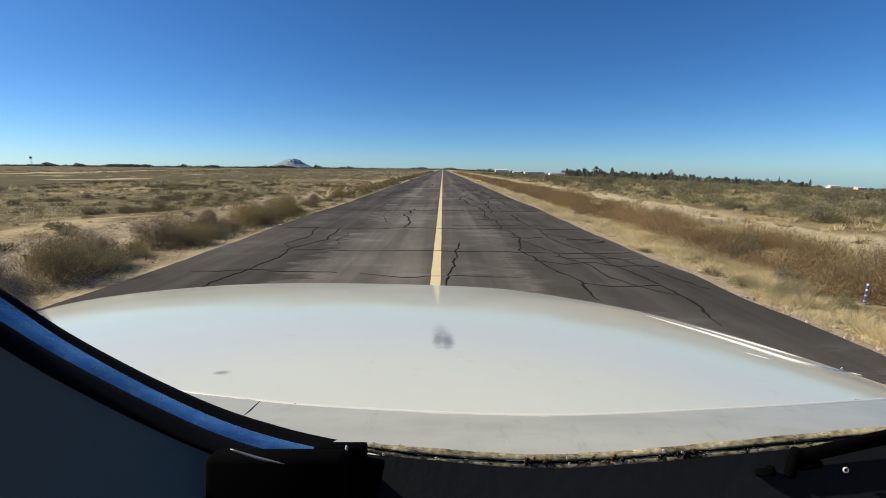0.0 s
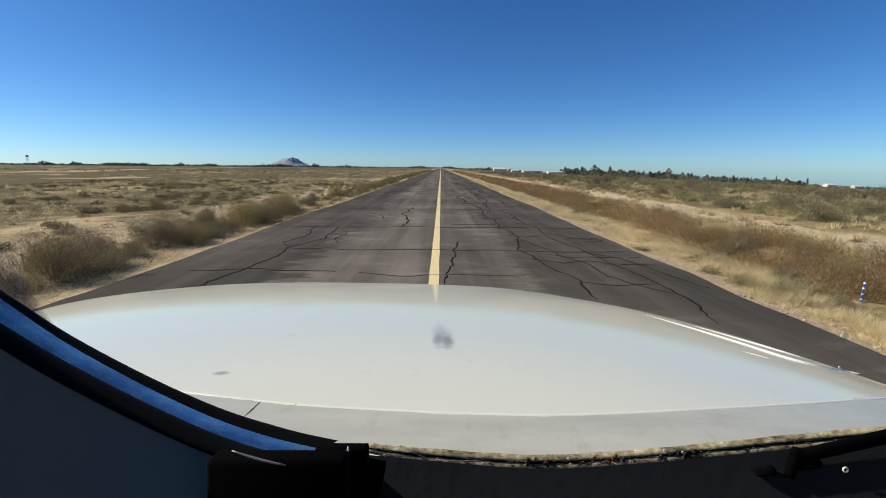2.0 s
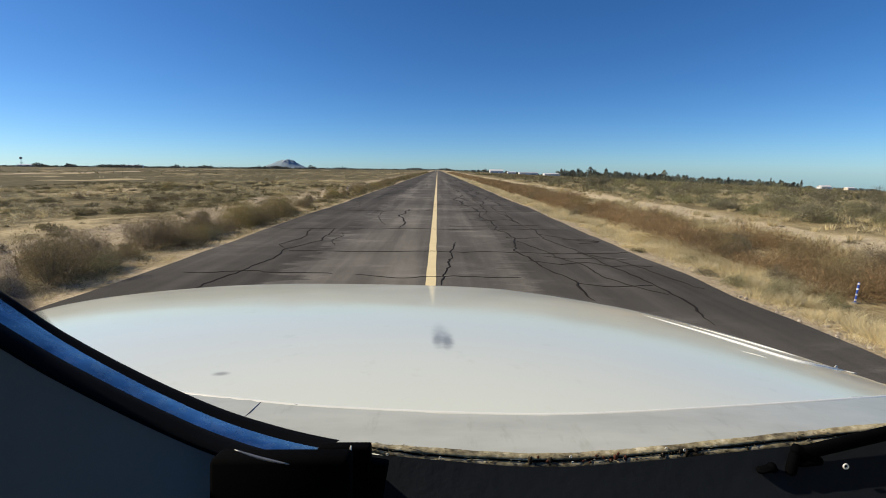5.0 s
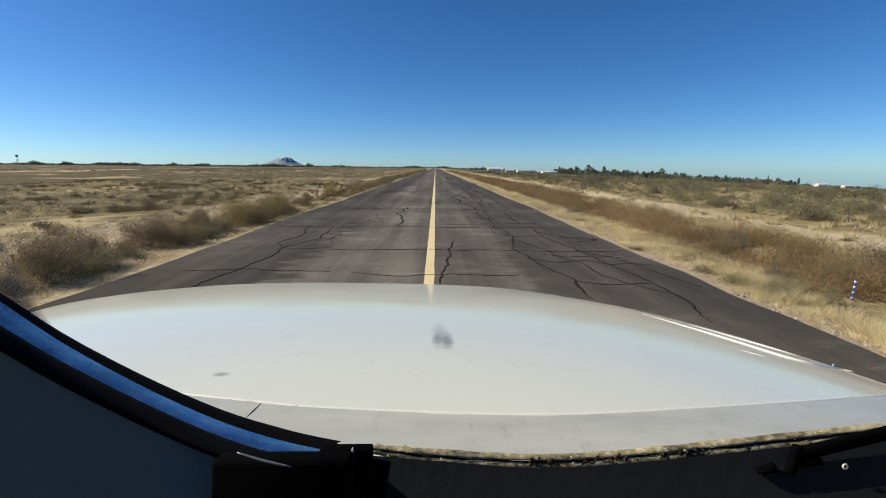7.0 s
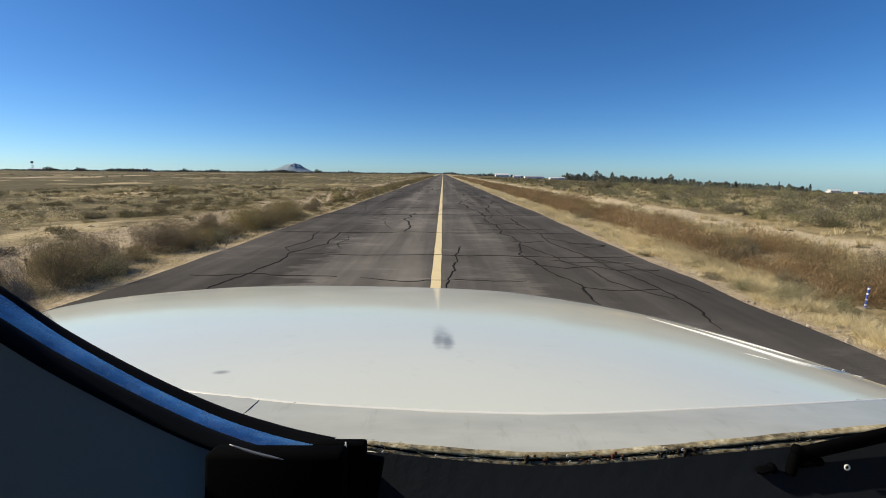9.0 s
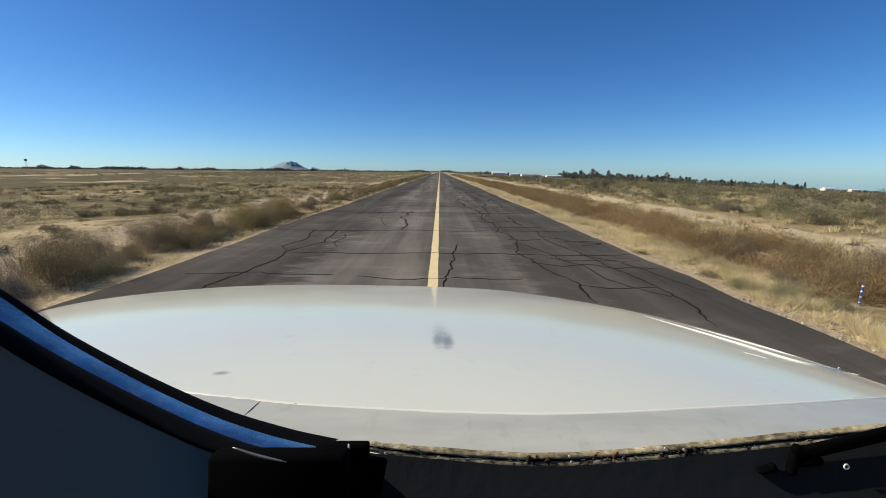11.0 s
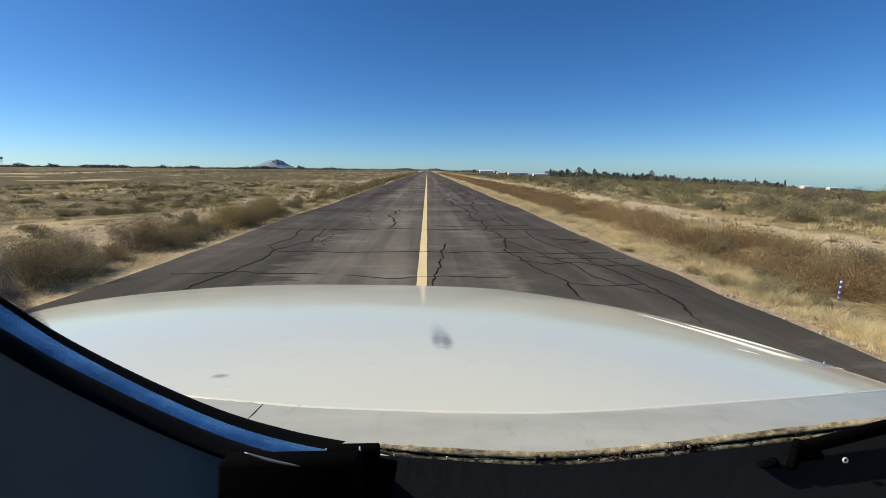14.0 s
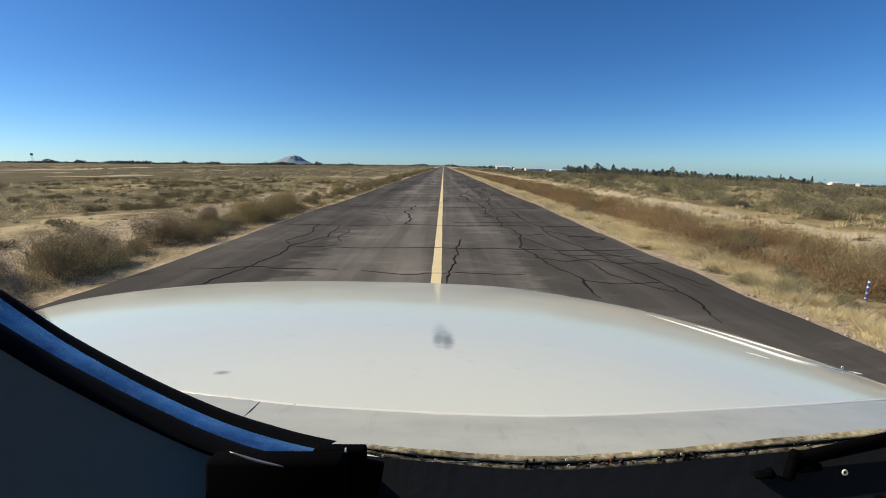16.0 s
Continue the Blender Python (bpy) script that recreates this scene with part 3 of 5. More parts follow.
    while y < 110:  # cross cracks further on, with a few runs along them
        x0, x1 = sorted(r.uniform(-5, 4.4, 2)) if r.random() < 0.5 else (-5.1, 4.4)
        if x1 - x0 > 1.5:
            crack([(x0 + (x1 - x0) * f, y + r.normal(0, 0.25)) for f in (0, 0.3, 0.65, 1)], 0.10, int(y * 10))
        xs = r.choice([-3.8, -2.4, -1.3, 1.4, 3.1, 4.1])
        crack([(xs + r.normal(0, 0.15), y + f * r.uniform(5, 9)) for f in (0, 0.35, 0.7, 1)], 0.10, int(y * 10) + 1)
        y += r.uniform(3.5, 7.0)
    # a lighter square of repaired surface beside the line
    bm = bmesh.new()
    box(bm, (1.5, 3.4, 0.006), (-1.1, 33.0, ROAD_TOP + 0.002))
    part("repair_patch", bm, PATCHMAT, road, "paler grey square repair patch")


make_taxiway()


# ---- the aircraft round the camera ----
def spline(ctrl, n):
    """Smooth curve through control points (Catmull-Rom)."""
    c = [Vector(p) for p in ctrl]
    c = [c[0] * 2 - c[1]] + c + [c[-1] * 2 - c[-2]]
    out = []
    for a, b, d, e in zip(c, c[1:], c[2:], c[3:]):
        for k in range(n):
            t = k / n
            out.append(0.5 * ((2 * b) + (d - a) * t + (2 * a - 5 * b + 4 * d - e) * t * t + (3 * b - a - 3 * d + e) * t ** 3))
    out.append(c[-2])
    return out


def strip_loft(bm, rails):
    """Skin between rails of equal length."""
    rows = [[bm.verts.new(p) for p in rail] for rail in rails]
    for r0, r1 in zip(rows, rows[1:]):
        for k in range(len(r0) - 1):
            bm.faces.new((r0[k], r0[k + 1], r1[k + 1], r1[k]))


def collar(bm, at, radius, thick, turn):
    """A small round collar facing the cabin."""
    n, m = 14, 6
    loops = []
    for k in range(n):
        a = k * math.tau / n
        loops.append([bm.verts.new(Vector(at) + turn.to_3x3() @ Vector(((radius + thick * math.cos(j * math.tau / m)) * math.cos(a), (radius + thick * math.cos(j * math.tau / m)) * math.sin(a), thick * math.sin(j * math.tau / m)))) for j in range(m)])
    for k in range(n):
        for j in range(m):
            bm.faces.new((loops[k][j], loops[k][(j + 1) % m], loops[(k + 1) % n][(j + 1) % m], loops[(k + 1) % n][j]))


def make_aircraft():
    plane = empty("aircraft", (0, 0.6, 0), "white painted nose of a small aircraft seen from its cockpit", "aircraft")
    inv = Matrix.Translation((0, -0.6, 0))

    def add(name, bm, material, label="", smooth=True, parent=None):
        bm.transform(inv)
        bmesh.ops.recalc_face_normals(bm, faces=bm.faces)
        return part(name, bm, material, parent or plane, label, smooth)

    # nose cowl
    bm = bmesh.new()
    ths = [math.pi * (0.5 - 0.5 * math.cos(math.pi * k / 64)) for k in range(65)]
    ts = [-0.046 + 1.046 * k / 40 for k in range(41)]
    rows = [[cowl_point(t, th) for th in ths] for t in ts]
    tip = rows[-1]
    for k in range(1, 7):  # nose bowl, rolled over and down
        f = k / 6
        rows.append([Vector((p.x * (1 - 0.05 * f), p.y + 0.10 * math.sin(f * math.pi / 2), p.z - 0.22 * (1 - math.cos(f * math.pi / 2)))) for p in tip])
    strip_loft(bm, rows)
    cowl = add("cowl", bm, COWL, "glossy white painted cowling")
    # lap joint across the cowl: a raised bead
    bm = bmesh.new()
    pts = [on_cowl(p.x, p.y) - Vector((0, 0, 0.0022)) for p in spline([(-0.66, -0.315, 0), (-0.45, -0.340, 0), (-0.235, -0.359, 0), (0.224, -0.376, 0), (0.66, -0.358, 0), (1.06, -0.332, 0)], 14)]
    tube(bm, pts, [0.0040] * len(pts), 18)
    add("seam_bead", bm, SEAM, "white raised lap seam", parent=cowl)
    # the skin behind the joint, lapped over the cowl
    bm = bmesh.new()
    seam = spline([(-0.66, -0.315, 0), (-0.45, -0.340, 0), (-0.235, -0.359, 0), (0.224, -0.376, 0), (0.66, -0.358, 0), (1.06, -0.332, 0)], 14)
    strip_loft(bm, [[on_cowl(p.x, p.y - 0.001 - 0.098 * f) + Vector((0, 0, 0.0010)) for p in seam] for f in (0, 0.2, 0.4, 0.6, 0.8, 1.0)])
    add("aft_skin", bm, AFTSKIN, "greyer white skin behind the seam, darkened for shade", parent=cowl)
    # short dark gaps in the seam and a panel split
    for a, b, r in (((-0.375, -0.3490), (-0.30, -0.3560), 0.0008), ((-0.410, -0.345), (-0.450, -0.382), 0.0008), ((0.925, -0.338), (0.985, -0.3385), 0.0007)):
        bm = bmesh.new()
        tube(bm, [on_cowl(a[0] + (b[0] - a[0]) * f, a[1] + (b[1] - a[1]) * f) + Vector((0, 0, 0.0010)) for f in (0, 0.5, 1)], [r * 0.5, r, r * 0.6], 5)
        add("panel_gap", bm, GRIME, "dark panel gap", parent=cowl)
    # glints along the shoulder, modelled as raised white beads
    for ctrl, r in ((((0.445, -0.146), (0.556, -0.178), (0.658, -0.209), (0.786, -0.249), (0.87, -0.268), (0.939, -0.281)), 0.0042), (((0.556, -0.171), (0.709, -0.2155), (0.811, -0.2455)), 0.0030),
                    (((0.672, -0.230), (0.736, -0.247)), 0.0012)):
        bm = bmesh.new()
        q = [on_cowl(p.x, p.y) - Vector((0, 0, r * 0.35)) for p in spline([(x, y, 0) for x, y in ctrl], 10)]
        tube(bm, q, [r * (0.25 + 0.75 * math.sin(math.pi * k / (len(q) - 1)) ** 0.6) for k in range(len(q))], 10)
        add("hinge_glint", bm, SEAM, "white bead for the shoulder glint", parent=cowl)
    # crusty sealant along the windscreen's foot
    base = spline([near(x, y, 0.387) for x, y in ((-0.175, -0.452), (-0.03, -0.470), (0.21, -0.484), (0.42, -0.474), (0.70, -0.447), (1.02, -0.415))], 40)
    r = random.Random(7)
    turn = BASE.to_3x3().to_4x4()
    up = (BASE.to_3x3() @ Vector((0, 1, 0))).normalized()
    back = (BASE.to_3x3() @ Vector((0, 0, 1))).normalized()
    bm = bmesh.new()
    rails = []
    for lift, out in ((-0.0084, 0.0), (-0.0050, 0.0022), (0.0002, 0.0020), (0.0012, 0.0008), (0.0024, 0.0008), (0.0034, 0.0014), (0.0054, 0.0008), (0.0068, -0.0034)):
        rails.append([p + up * (0.002 + (lift - 0.002) * min(1, 0.40 + k / 60) + r.gauss(0, 0.00012) + 0.0003 * math.sin(k * 0.31 + lift * 900)) + back * (out + r.gauss(0, 0.00012)) for k, p in enumerate(base)])
    strip_loft(bm, rails)
    seal = add("windscreen_sealant", bm, CRUST, "crusty yellowed sealant with a dark groove")
    bm = bmesh.new()
    for p in base:
        for _ in range(2):
            q = r.uniform(0.00015, 0.0003)
            c = p + up * (r.choice((0.001, 0.0065)) + r.gauss(0, 0.0012)) + back * r.uniform(0.0, 0.003)
            bmesh.ops.create_icosphere(bm, subdivisions=1, radius=1, matrix=Matrix.Translation(c) @ Matrix.Rotation(r.gauss(0, 0.25), 4, "Y") @ Matrix.Diagonal((q * r.uniform(2, 9), q, q, 1)))
    add("crumb_layer", bm, CRUST, "broken sealant crumbs", parent=seal)
    # Black tube draws the groove's shade, as the recess is too shallow.
    bm = bmesh.new()
    tube(bm, [p + up * (0.0020 + 0.0004 * math.sin(k * 0.31)) + back * 0.0012 for k, p in enumerate(base)], [0.0005 + 0.0006 * abs(math.sin(k * 0.17) * math.sin(k * 0.053)) for k in range(len(base))], 6)
    add("groove", bm, BLACK, "dark groove in the sealant, drawn as a black tube", parent=seal)
    for f in (0.40, 0.42, 0.455, 0.50, 0.515, 0.53, 0.545, 0.56, 0.575, 0.61):
        bm = bmesh.new()
        q = r.uniform(0.0004, 0.0010)
        bmesh.ops.create_icosphere(bm, subdivisions=2, radius=1, matrix=Matrix.Translation(base[int(len(base) * f)] + up * r.uniform(-0.002, 0.007) + back * 0.0022) @ turn @ Matrix.Diagonal((q * r.uniform(1.2, 2.6), q * 1.6, q * 0.5, 1)))
        add("rust_fleck", bm, RUSTY, "rust-red fleck", parent=seal)

    for mat, spots in ((GRIMY, (0.385, 0.398, 0.405, 0.414, 0.425)), (RUSTY, (0.572, 0.583, 0.592, 0.601, 0.612)), (GRIMY, (0.655, 0.668, 0.682, 0.695, 0.71, 0.79, 0.86))):
        for f in spots:
            bm = bmesh.new()
            q = r.uniform(0.0011, 0.0024)
            bmesh.ops.create_icosphere(bm, subdivisions=2, radius=1, matrix=Matrix.Translation(base[int(len(base) * f)] + up * r.uniform(-0.005, 0.003) + back * 0.0016) @ turn @ Matrix.Diagonal((q, q * r.uniform(1.2, 2.4), q * 0.45, 1)))
            for v in bm.verts:
                v.co += Vector((noise.noise(v.co * 900), noise.noise(v.co * 900 + Vector((3, 0, 0))), noise.noise(v.co * 900 + Vector((0, 5, 0))))) * q * 0.5
            add("stain", bm, mat, "dark dried stain", parent=seal)

    # Small glints of droplets are modelled as pale rings.
    for f, lift in ((0.07, -0.001), (0.22, 0.001), (0.47, 0.006), (0.475, 0.001), (0.66, 0.007), (0.69, 0.004)):
        bm = bmesh.new()
        collar(bm, base[int(len(base) * f)] + up * lift + back * 0.003, 0.0009, 0.00035, turn)
        add("droplet_glint", bm, SEAM, "pale ring for a droplet glint", parent=seal)
    # glareshield below the windscreen, dark vinyl
    bm = bmesh.new()
    low = [near(-0.25 + 1.6 * k / 40, -0.70, 0.35) for k in range(41)]
    edge = spline([near(x, y, 0.378) for x, y in ((-0.25, -0.456), (-0.03, -0.476), (0.21, -0.494), (0.42, -0.484), (0.70, -0.457), (1.35, -0.390))], 8)
    strip_loft(bm, [edge, [p * 0.5 + q * 0.5 - up * 0.006 for p, q in zip(edge, low)], low])
    add("glareshield", bm, GLARE, "dark glareshield top")
    # curved windscreen surround: rubber, bright trim, rubber, and the vinyl panel inside it
    curve = ((-1.10, -0.045), (-1.0, -0.108), (-0.872, -0.195), (-0.745, -0.268), (-0.617, -0.333), (-0.490, -0.388), (-0.362, -0.428), (-0.235, -0.455), (-0.16, -0.466))
    widths = (0.066, 0.062, 0.053, 0.048, 0.046, 0.046, 0.044, 0.016, 0.004)

    def rail(shift, d, tilt=0.0):
        pts = []
        for k, (x, y) in enumerate(curve):
            s = shift(k)
            pts.append(near(x - s * 0.45, y - s * 0.9, d + tilt * s))
        return spline(pts, 10)
    d0, LEDGE = 0.40, -0.68
    bm = bmesh.new()
    strip_loft(bm, [rail(lambda k: -0.012 - 0.0022 * k, d0 + 0.04), rail(lambda k: -0.010 - 0.0020 * k, d0 + 0.012), rail(lambda k: -0.005 - 0.001 * k, d0 + 0.006), rail(lambda k: 0.006, d0 + 0.004, LEDGE), rail(lambda k: 0.008 if k < 5 else 0.040, d0 + 0.003, LEDGE)])
    add("outer_rubber", bm, RUBBER, "black rubber windscreen seal")
    # blurred haze at the acrylic's edge, drawn as stacked films, denser towards the seal
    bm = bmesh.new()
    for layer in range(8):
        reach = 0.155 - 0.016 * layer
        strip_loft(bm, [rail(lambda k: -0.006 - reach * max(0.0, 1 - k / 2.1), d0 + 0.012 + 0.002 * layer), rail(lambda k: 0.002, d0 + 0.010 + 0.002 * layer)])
    add("windscreen_haze", bm, HAZY, "hazy acrylic edge, its blur built as film layers")
    bm = bmesh.new()
    strip_loft(bm, [rail(lambda k: 0.003 + (widths[k] * 0.92 - 0.006) * f, d0 - 0.001 - 0.0022 * math.sin(math.pi * f), LEDGE) for f in (0, 0.17, 0.33, 0.5, 0.67, 0.83, 1.0)])
    add("bright_trim", bm, CHROME, "polished trim mirroring the blue sky")
    bm = bmesh.new()
    strip_loft(bm, [rail(lambda k: widths[k] * 0.9 - 0.008, d0 - 0.000, LEDGE), rail(lambda k: widths[k] * 0.9 - 0.002, d0 - 0.008, LEDGE), rail(lambda k: widths[k] * 0.9 + 0.034, d0 - 0.008, LEDGE), rail(lambda k: widths[k] * 0.9 + 0.044, d0 + 0.004, LEDGE)])
    add("inner_rubber", bm, RUBBER, "black inner rubber lip")
    bm = bmesh.new()
    foot = [near(-1.35 + 1.07 * k / 80, -0.80, 0.30) for k in range(81)]
    strip_loft(bm, [rail(lambda k: widths[k] * 0.9 + 0.032, d0 - 0.004, LEDGE), foot])
    add("side_panel", bm, SLATE, "dark slate vinyl side panel")
    bm = bmesh.new()
    tube(bm, spline([near(x, y, 0.305) for x, y in ((-0.474, -0.454), (-0.415, -0.473), (-0.352, -0.487))], 5), [0.0004 + 0.0006 * math.sin(math.pi * k / 10) for k in range(11)], 6)
    add("trim_edge", bm, STEELG, "thin bare metal edge")
    # black bracket at the corner of the windscreen
    bm = bmesh.new()
    box(bm, (0.100, 0.090, 0.02), near(-0.365, -0.60, 0.325), 0.004, turn)
    bracket = add("corner_bracket", bm, BLACK, "black corner bracket")
    for size, place, lean in (((0.041, 0.042, 0.012), (-0.225, -0.502, 0.350), 0), ((0.046, 0.040, 0.012), (-0.200, -0.527, 0.352), -10)):
        bm = bmesh.new()
        box(bm, size, near(*place), 0.002, turn @ Matrix.Rotation(radians(lean), 4, "Z"))
        add("bracket_arm", bm, BLACK, parent=bracket)
    # knobby black fitting and a bright screw at the other side
    bm = bmesh.new()
    for x, y, sx, sy, lean in ((0.728, -0.500, 0.016, 0.006, 12), (0.742, -0.497, 0.007, 0.009, 30), (0.788, -0.488, 0.008, 0.020, -14), (0.826, -0.484, 0.022, 0.007, 6),
                               (0.812, -0.463, 0.020, 0.009, -25), (0.915, -0.440, 0.085, 0.011, 13)):
        box(bm, (sx, sy, 0.007), near(x, y, 0.370), 0.003, turn @ Matrix.Rotation(radians(lean), 4, "Z"))
    add("dash_fitting", bm, BLACK, "small black dash fitting")
    bm = bmesh.new()
    collar(bm, near(0.909, -0.495, 0.366), 0.0019, 0.0007, turn)
    add("screw_head", bm, SEAM, "bright screw head")
    bm = bmesh.new()
    bmesh.ops.create_uvsphere(bm, u_segments=10, v_segments=6, radius=0.0011, matrix=Matrix.Translation(near(-0.212, -0.4515, 0.340)) @ turn @ Matrix.Diagonal((0.8, 2.4, 0.7, 1)))
    add("screw_head", bm, SEAM, "bright screw head")
    # rivet on the shoulder of the cowl
    bm = bmesh.new()
    collar(bm, on_cowl(0.889, -0.268) + Vector((0, -0.004, 0.003)), 0.0026, 0.0011, turn)
    add("rivet", bm, SEAM, "bright rivet", parent=cowl)
    # unseen cabin behind the windscreen; its sides also block the sun
    bm = bmesh.new()
    box(bm, (1.40, 0.90, 0.03), (0, -0.77, 2.35), 0.01)
    add("cabin_roof", bm, SLATE, "dark lined cabin roof", False)
    for sx in (-0.70, 0.70):
        bm = bmesh.new()
        box(bm, (0.03, 1.55, 0.45), (sx * 0.93, -0.45, 1.36), 0.01)
        for py in (-1.18, -0.36):
            box(bm, (0.03, 0.08, 0.80), (sx * 0.93, py, 1.95), 0.008)
        box(bm, (0.03, 0.525, 0.48), (sx * 0.93, 0.1025, 1.76), 0.02)  # unseen panel, added to keep the sun off the vinyl
        add("cabin_side", bm, SLATE, "dark lined cabin side with an added sun-blocking panel", False)
    bm = bmesh.new()
    box(bm, (1.36, 0.03, 1.25), (0, -1.22, 1.72), 0.01)
    add("cabin_back", bm, SLATE, "dark lined cabin back", False)
    # belly and nose wheel carry the nose on the ground
    bm = bmesh.new()
    strip_loft(bm, [[Vector((nose(t)[1] + (cowl_point(t, th).x - nose(t)[1]) * 0.985, cowl_point(t, th).y, nose(t)[2] - flank(t, math.cos(th) > 0)[2] - 0.004 - 0.45 * math.sin(th) ** 0.5 * (1 - 0.3 * max(0, t)))) for th in ths] for t in ts])
    add("belly", bm, COWL, "white painted belly")
    bm = bmesh.new()
    tube(bm, [(-0.1, 0.62, 1.30), (-0.1, 0.68, 0.55), (-0.1, 0.70, 0.20)], [0.035, 0.03, 0.025], 10)
    box(bm, (0.22, 0.04, 0.05), (-0.1, 0.70, 0.46), 0.008)
    for sx in (-0.19, -0.01):
        box(bm, (0.02, 0.05, 0.34), (sx, 0.70, 0.32), 0.006)
    leg = add("nose_leg", bm, STEELG, "grey steel nose leg")
    bm = bmesh.new()
    for k in range(24):
        a = k * math.tau / 24
        ring = [bm.verts.new((-0.1 + 0.06 * math.sin(b), 0.70 + (0.14 + 0.045 * math.cos(b)) * math.cos(a), 0.215 + (0.14 + 0.045 * math.cos(b)) * math.sin(a))) for b in [j * math.tau / 10 for j in range(10)]]
    bm.verts.ensure_lookup_table()
    for k in range(24):
        for j in range(10):
            bm.faces.new([bm.verts[i] for i in (k * 10 + j, k * 10 + (j + 1) % 10, ((k + 1) % 24) * 10 + (j + 1) % 10, ((k + 1) % 24) * 10 + j)])
    add("nose_tyre", bm, RUBBER, "black rubber tyre", parent=leg)


make_aircraft()


# ---- plants ----
def unit(rng, n):
    v = rng.normal(size=(n, 3))
    return v / np.linalg.norm(v, axis=1)[:, None]


def slivers(base, tip, width, rng):
    """Thin triangles from base points to tips."""
    d = tip - base
    s = np.cross(d, unit(rng, len(d)))
    s /= np.linalg.norm(s, axis=1)[:, None] + 1e-9
    s *= (np.asarray(width) / 2).reshape(-1, 1)
    return np.stack([base - s, base + s, tip], 1)


def tufts(rng, xy, height, blades, spread_by, width, lean=0.5):
    """Bunch grass: blades that fan out from each foot."""
    n = len(xy)
    foot = np.repeat(np.column_stack([xy, rise(xy[:, 0], xy[:, 1]) - 0.01]), blades, 0)
    h = np.repeat(height, blades) * rng.uniform(0.45, 1.0, n * blades)
    a = rng.uniform(0, math.tau, n * blades)
    r = spread_by * np.sqrt(rng.random(n * blades))
    foot[:, 0] += r * np.cos(a)
    foot[:, 1] += r * np.sin(a)
    out = lean * h * rng.uniform(0.1, 1.0, len(h))
    b = a + rng.normal(0, 0.6, len(h))
    tip = foot + np.stack([out * np.cos(b), out * np.sin(b), h], 1)
    coarse = np.clip(np.hypot(foot[:, 0], foot[:, 1]) / 12, 1, 4) if width < 0.02 else 1.0
    return slivers(foot, tip, coarse * width * rng.uniform(0.6, 1.4, len(h)), rng)


def twig_cloud(rng, xy, radius, height, count, length, width):
    """Airy clumps of fine twigs, one for each foot."""
    n = len(xy)
    c = np.repeat(np.column_stack([xy, rise(xy[:, 0], xy[:, 1])]), count, 0)
    R, H = np.repeat(radius, count), np.repeat(height, count)
    d = unit(rng, n * count)
    d[:, 2] = np.abs(d[:, 2])
    rr = rng.random(n * count) ** 0.45
    p = c + d * np.stack([R, R, H], 1) * rr[:, None]
    way = d * np.array([0.8, 0.8, 0.6]) + unit(rng, n * count) * 0.8 + np.array([0, 0, 0.35])
    tip = p + way * (length * rng.uniform(0.5, 1.4, n * count))[:, None]
    coarse = np.clip(np.hypot(c[:, 0], c[:, 1]) / 12, 1, 4) if width < 0.02 else 1.0
    return slivers(p, tip, coarse * width * rng.uniform(0.6, 1.4, n * count), rng)


def scatter(rng, n, x0, x1, y0, y1, near_power=1.0):
    return np.column_stack([rng.uniform(x0, x1, n), y0 + (y1 - y0) * rng.random(n) ** near_power])


def clumps(rng, n, per, x0, x1, y0, y1, rx, ry, power=1.0):
    """Feet gathered in drawn-out patches: n patches of about per feet."""
    c = scatter(rng, n, x0, x1, y0, y1, power)
    k = rng.integers(per // 2, per * 3 // 2 + 1, n)
    size = np.repeat(rng.uniform(0.5, 1.5, n), k)[:, None]
    p = np.repeat(c, k, 0) + rng.normal(0, 1, (int(k.sum()), 2)) * size * np.array([rx, ry])
    return p[(p[:, 0] > min(x0, x1) - 0.5) & (p[:, 0] < max(x0, x1) + 0.5) & (p[:, 1] > 2)]


def stuff(name, tris, material, label, category):
    return tagged(link_mesh(name, soup(name, tris), material), label, category, kind="stuff")


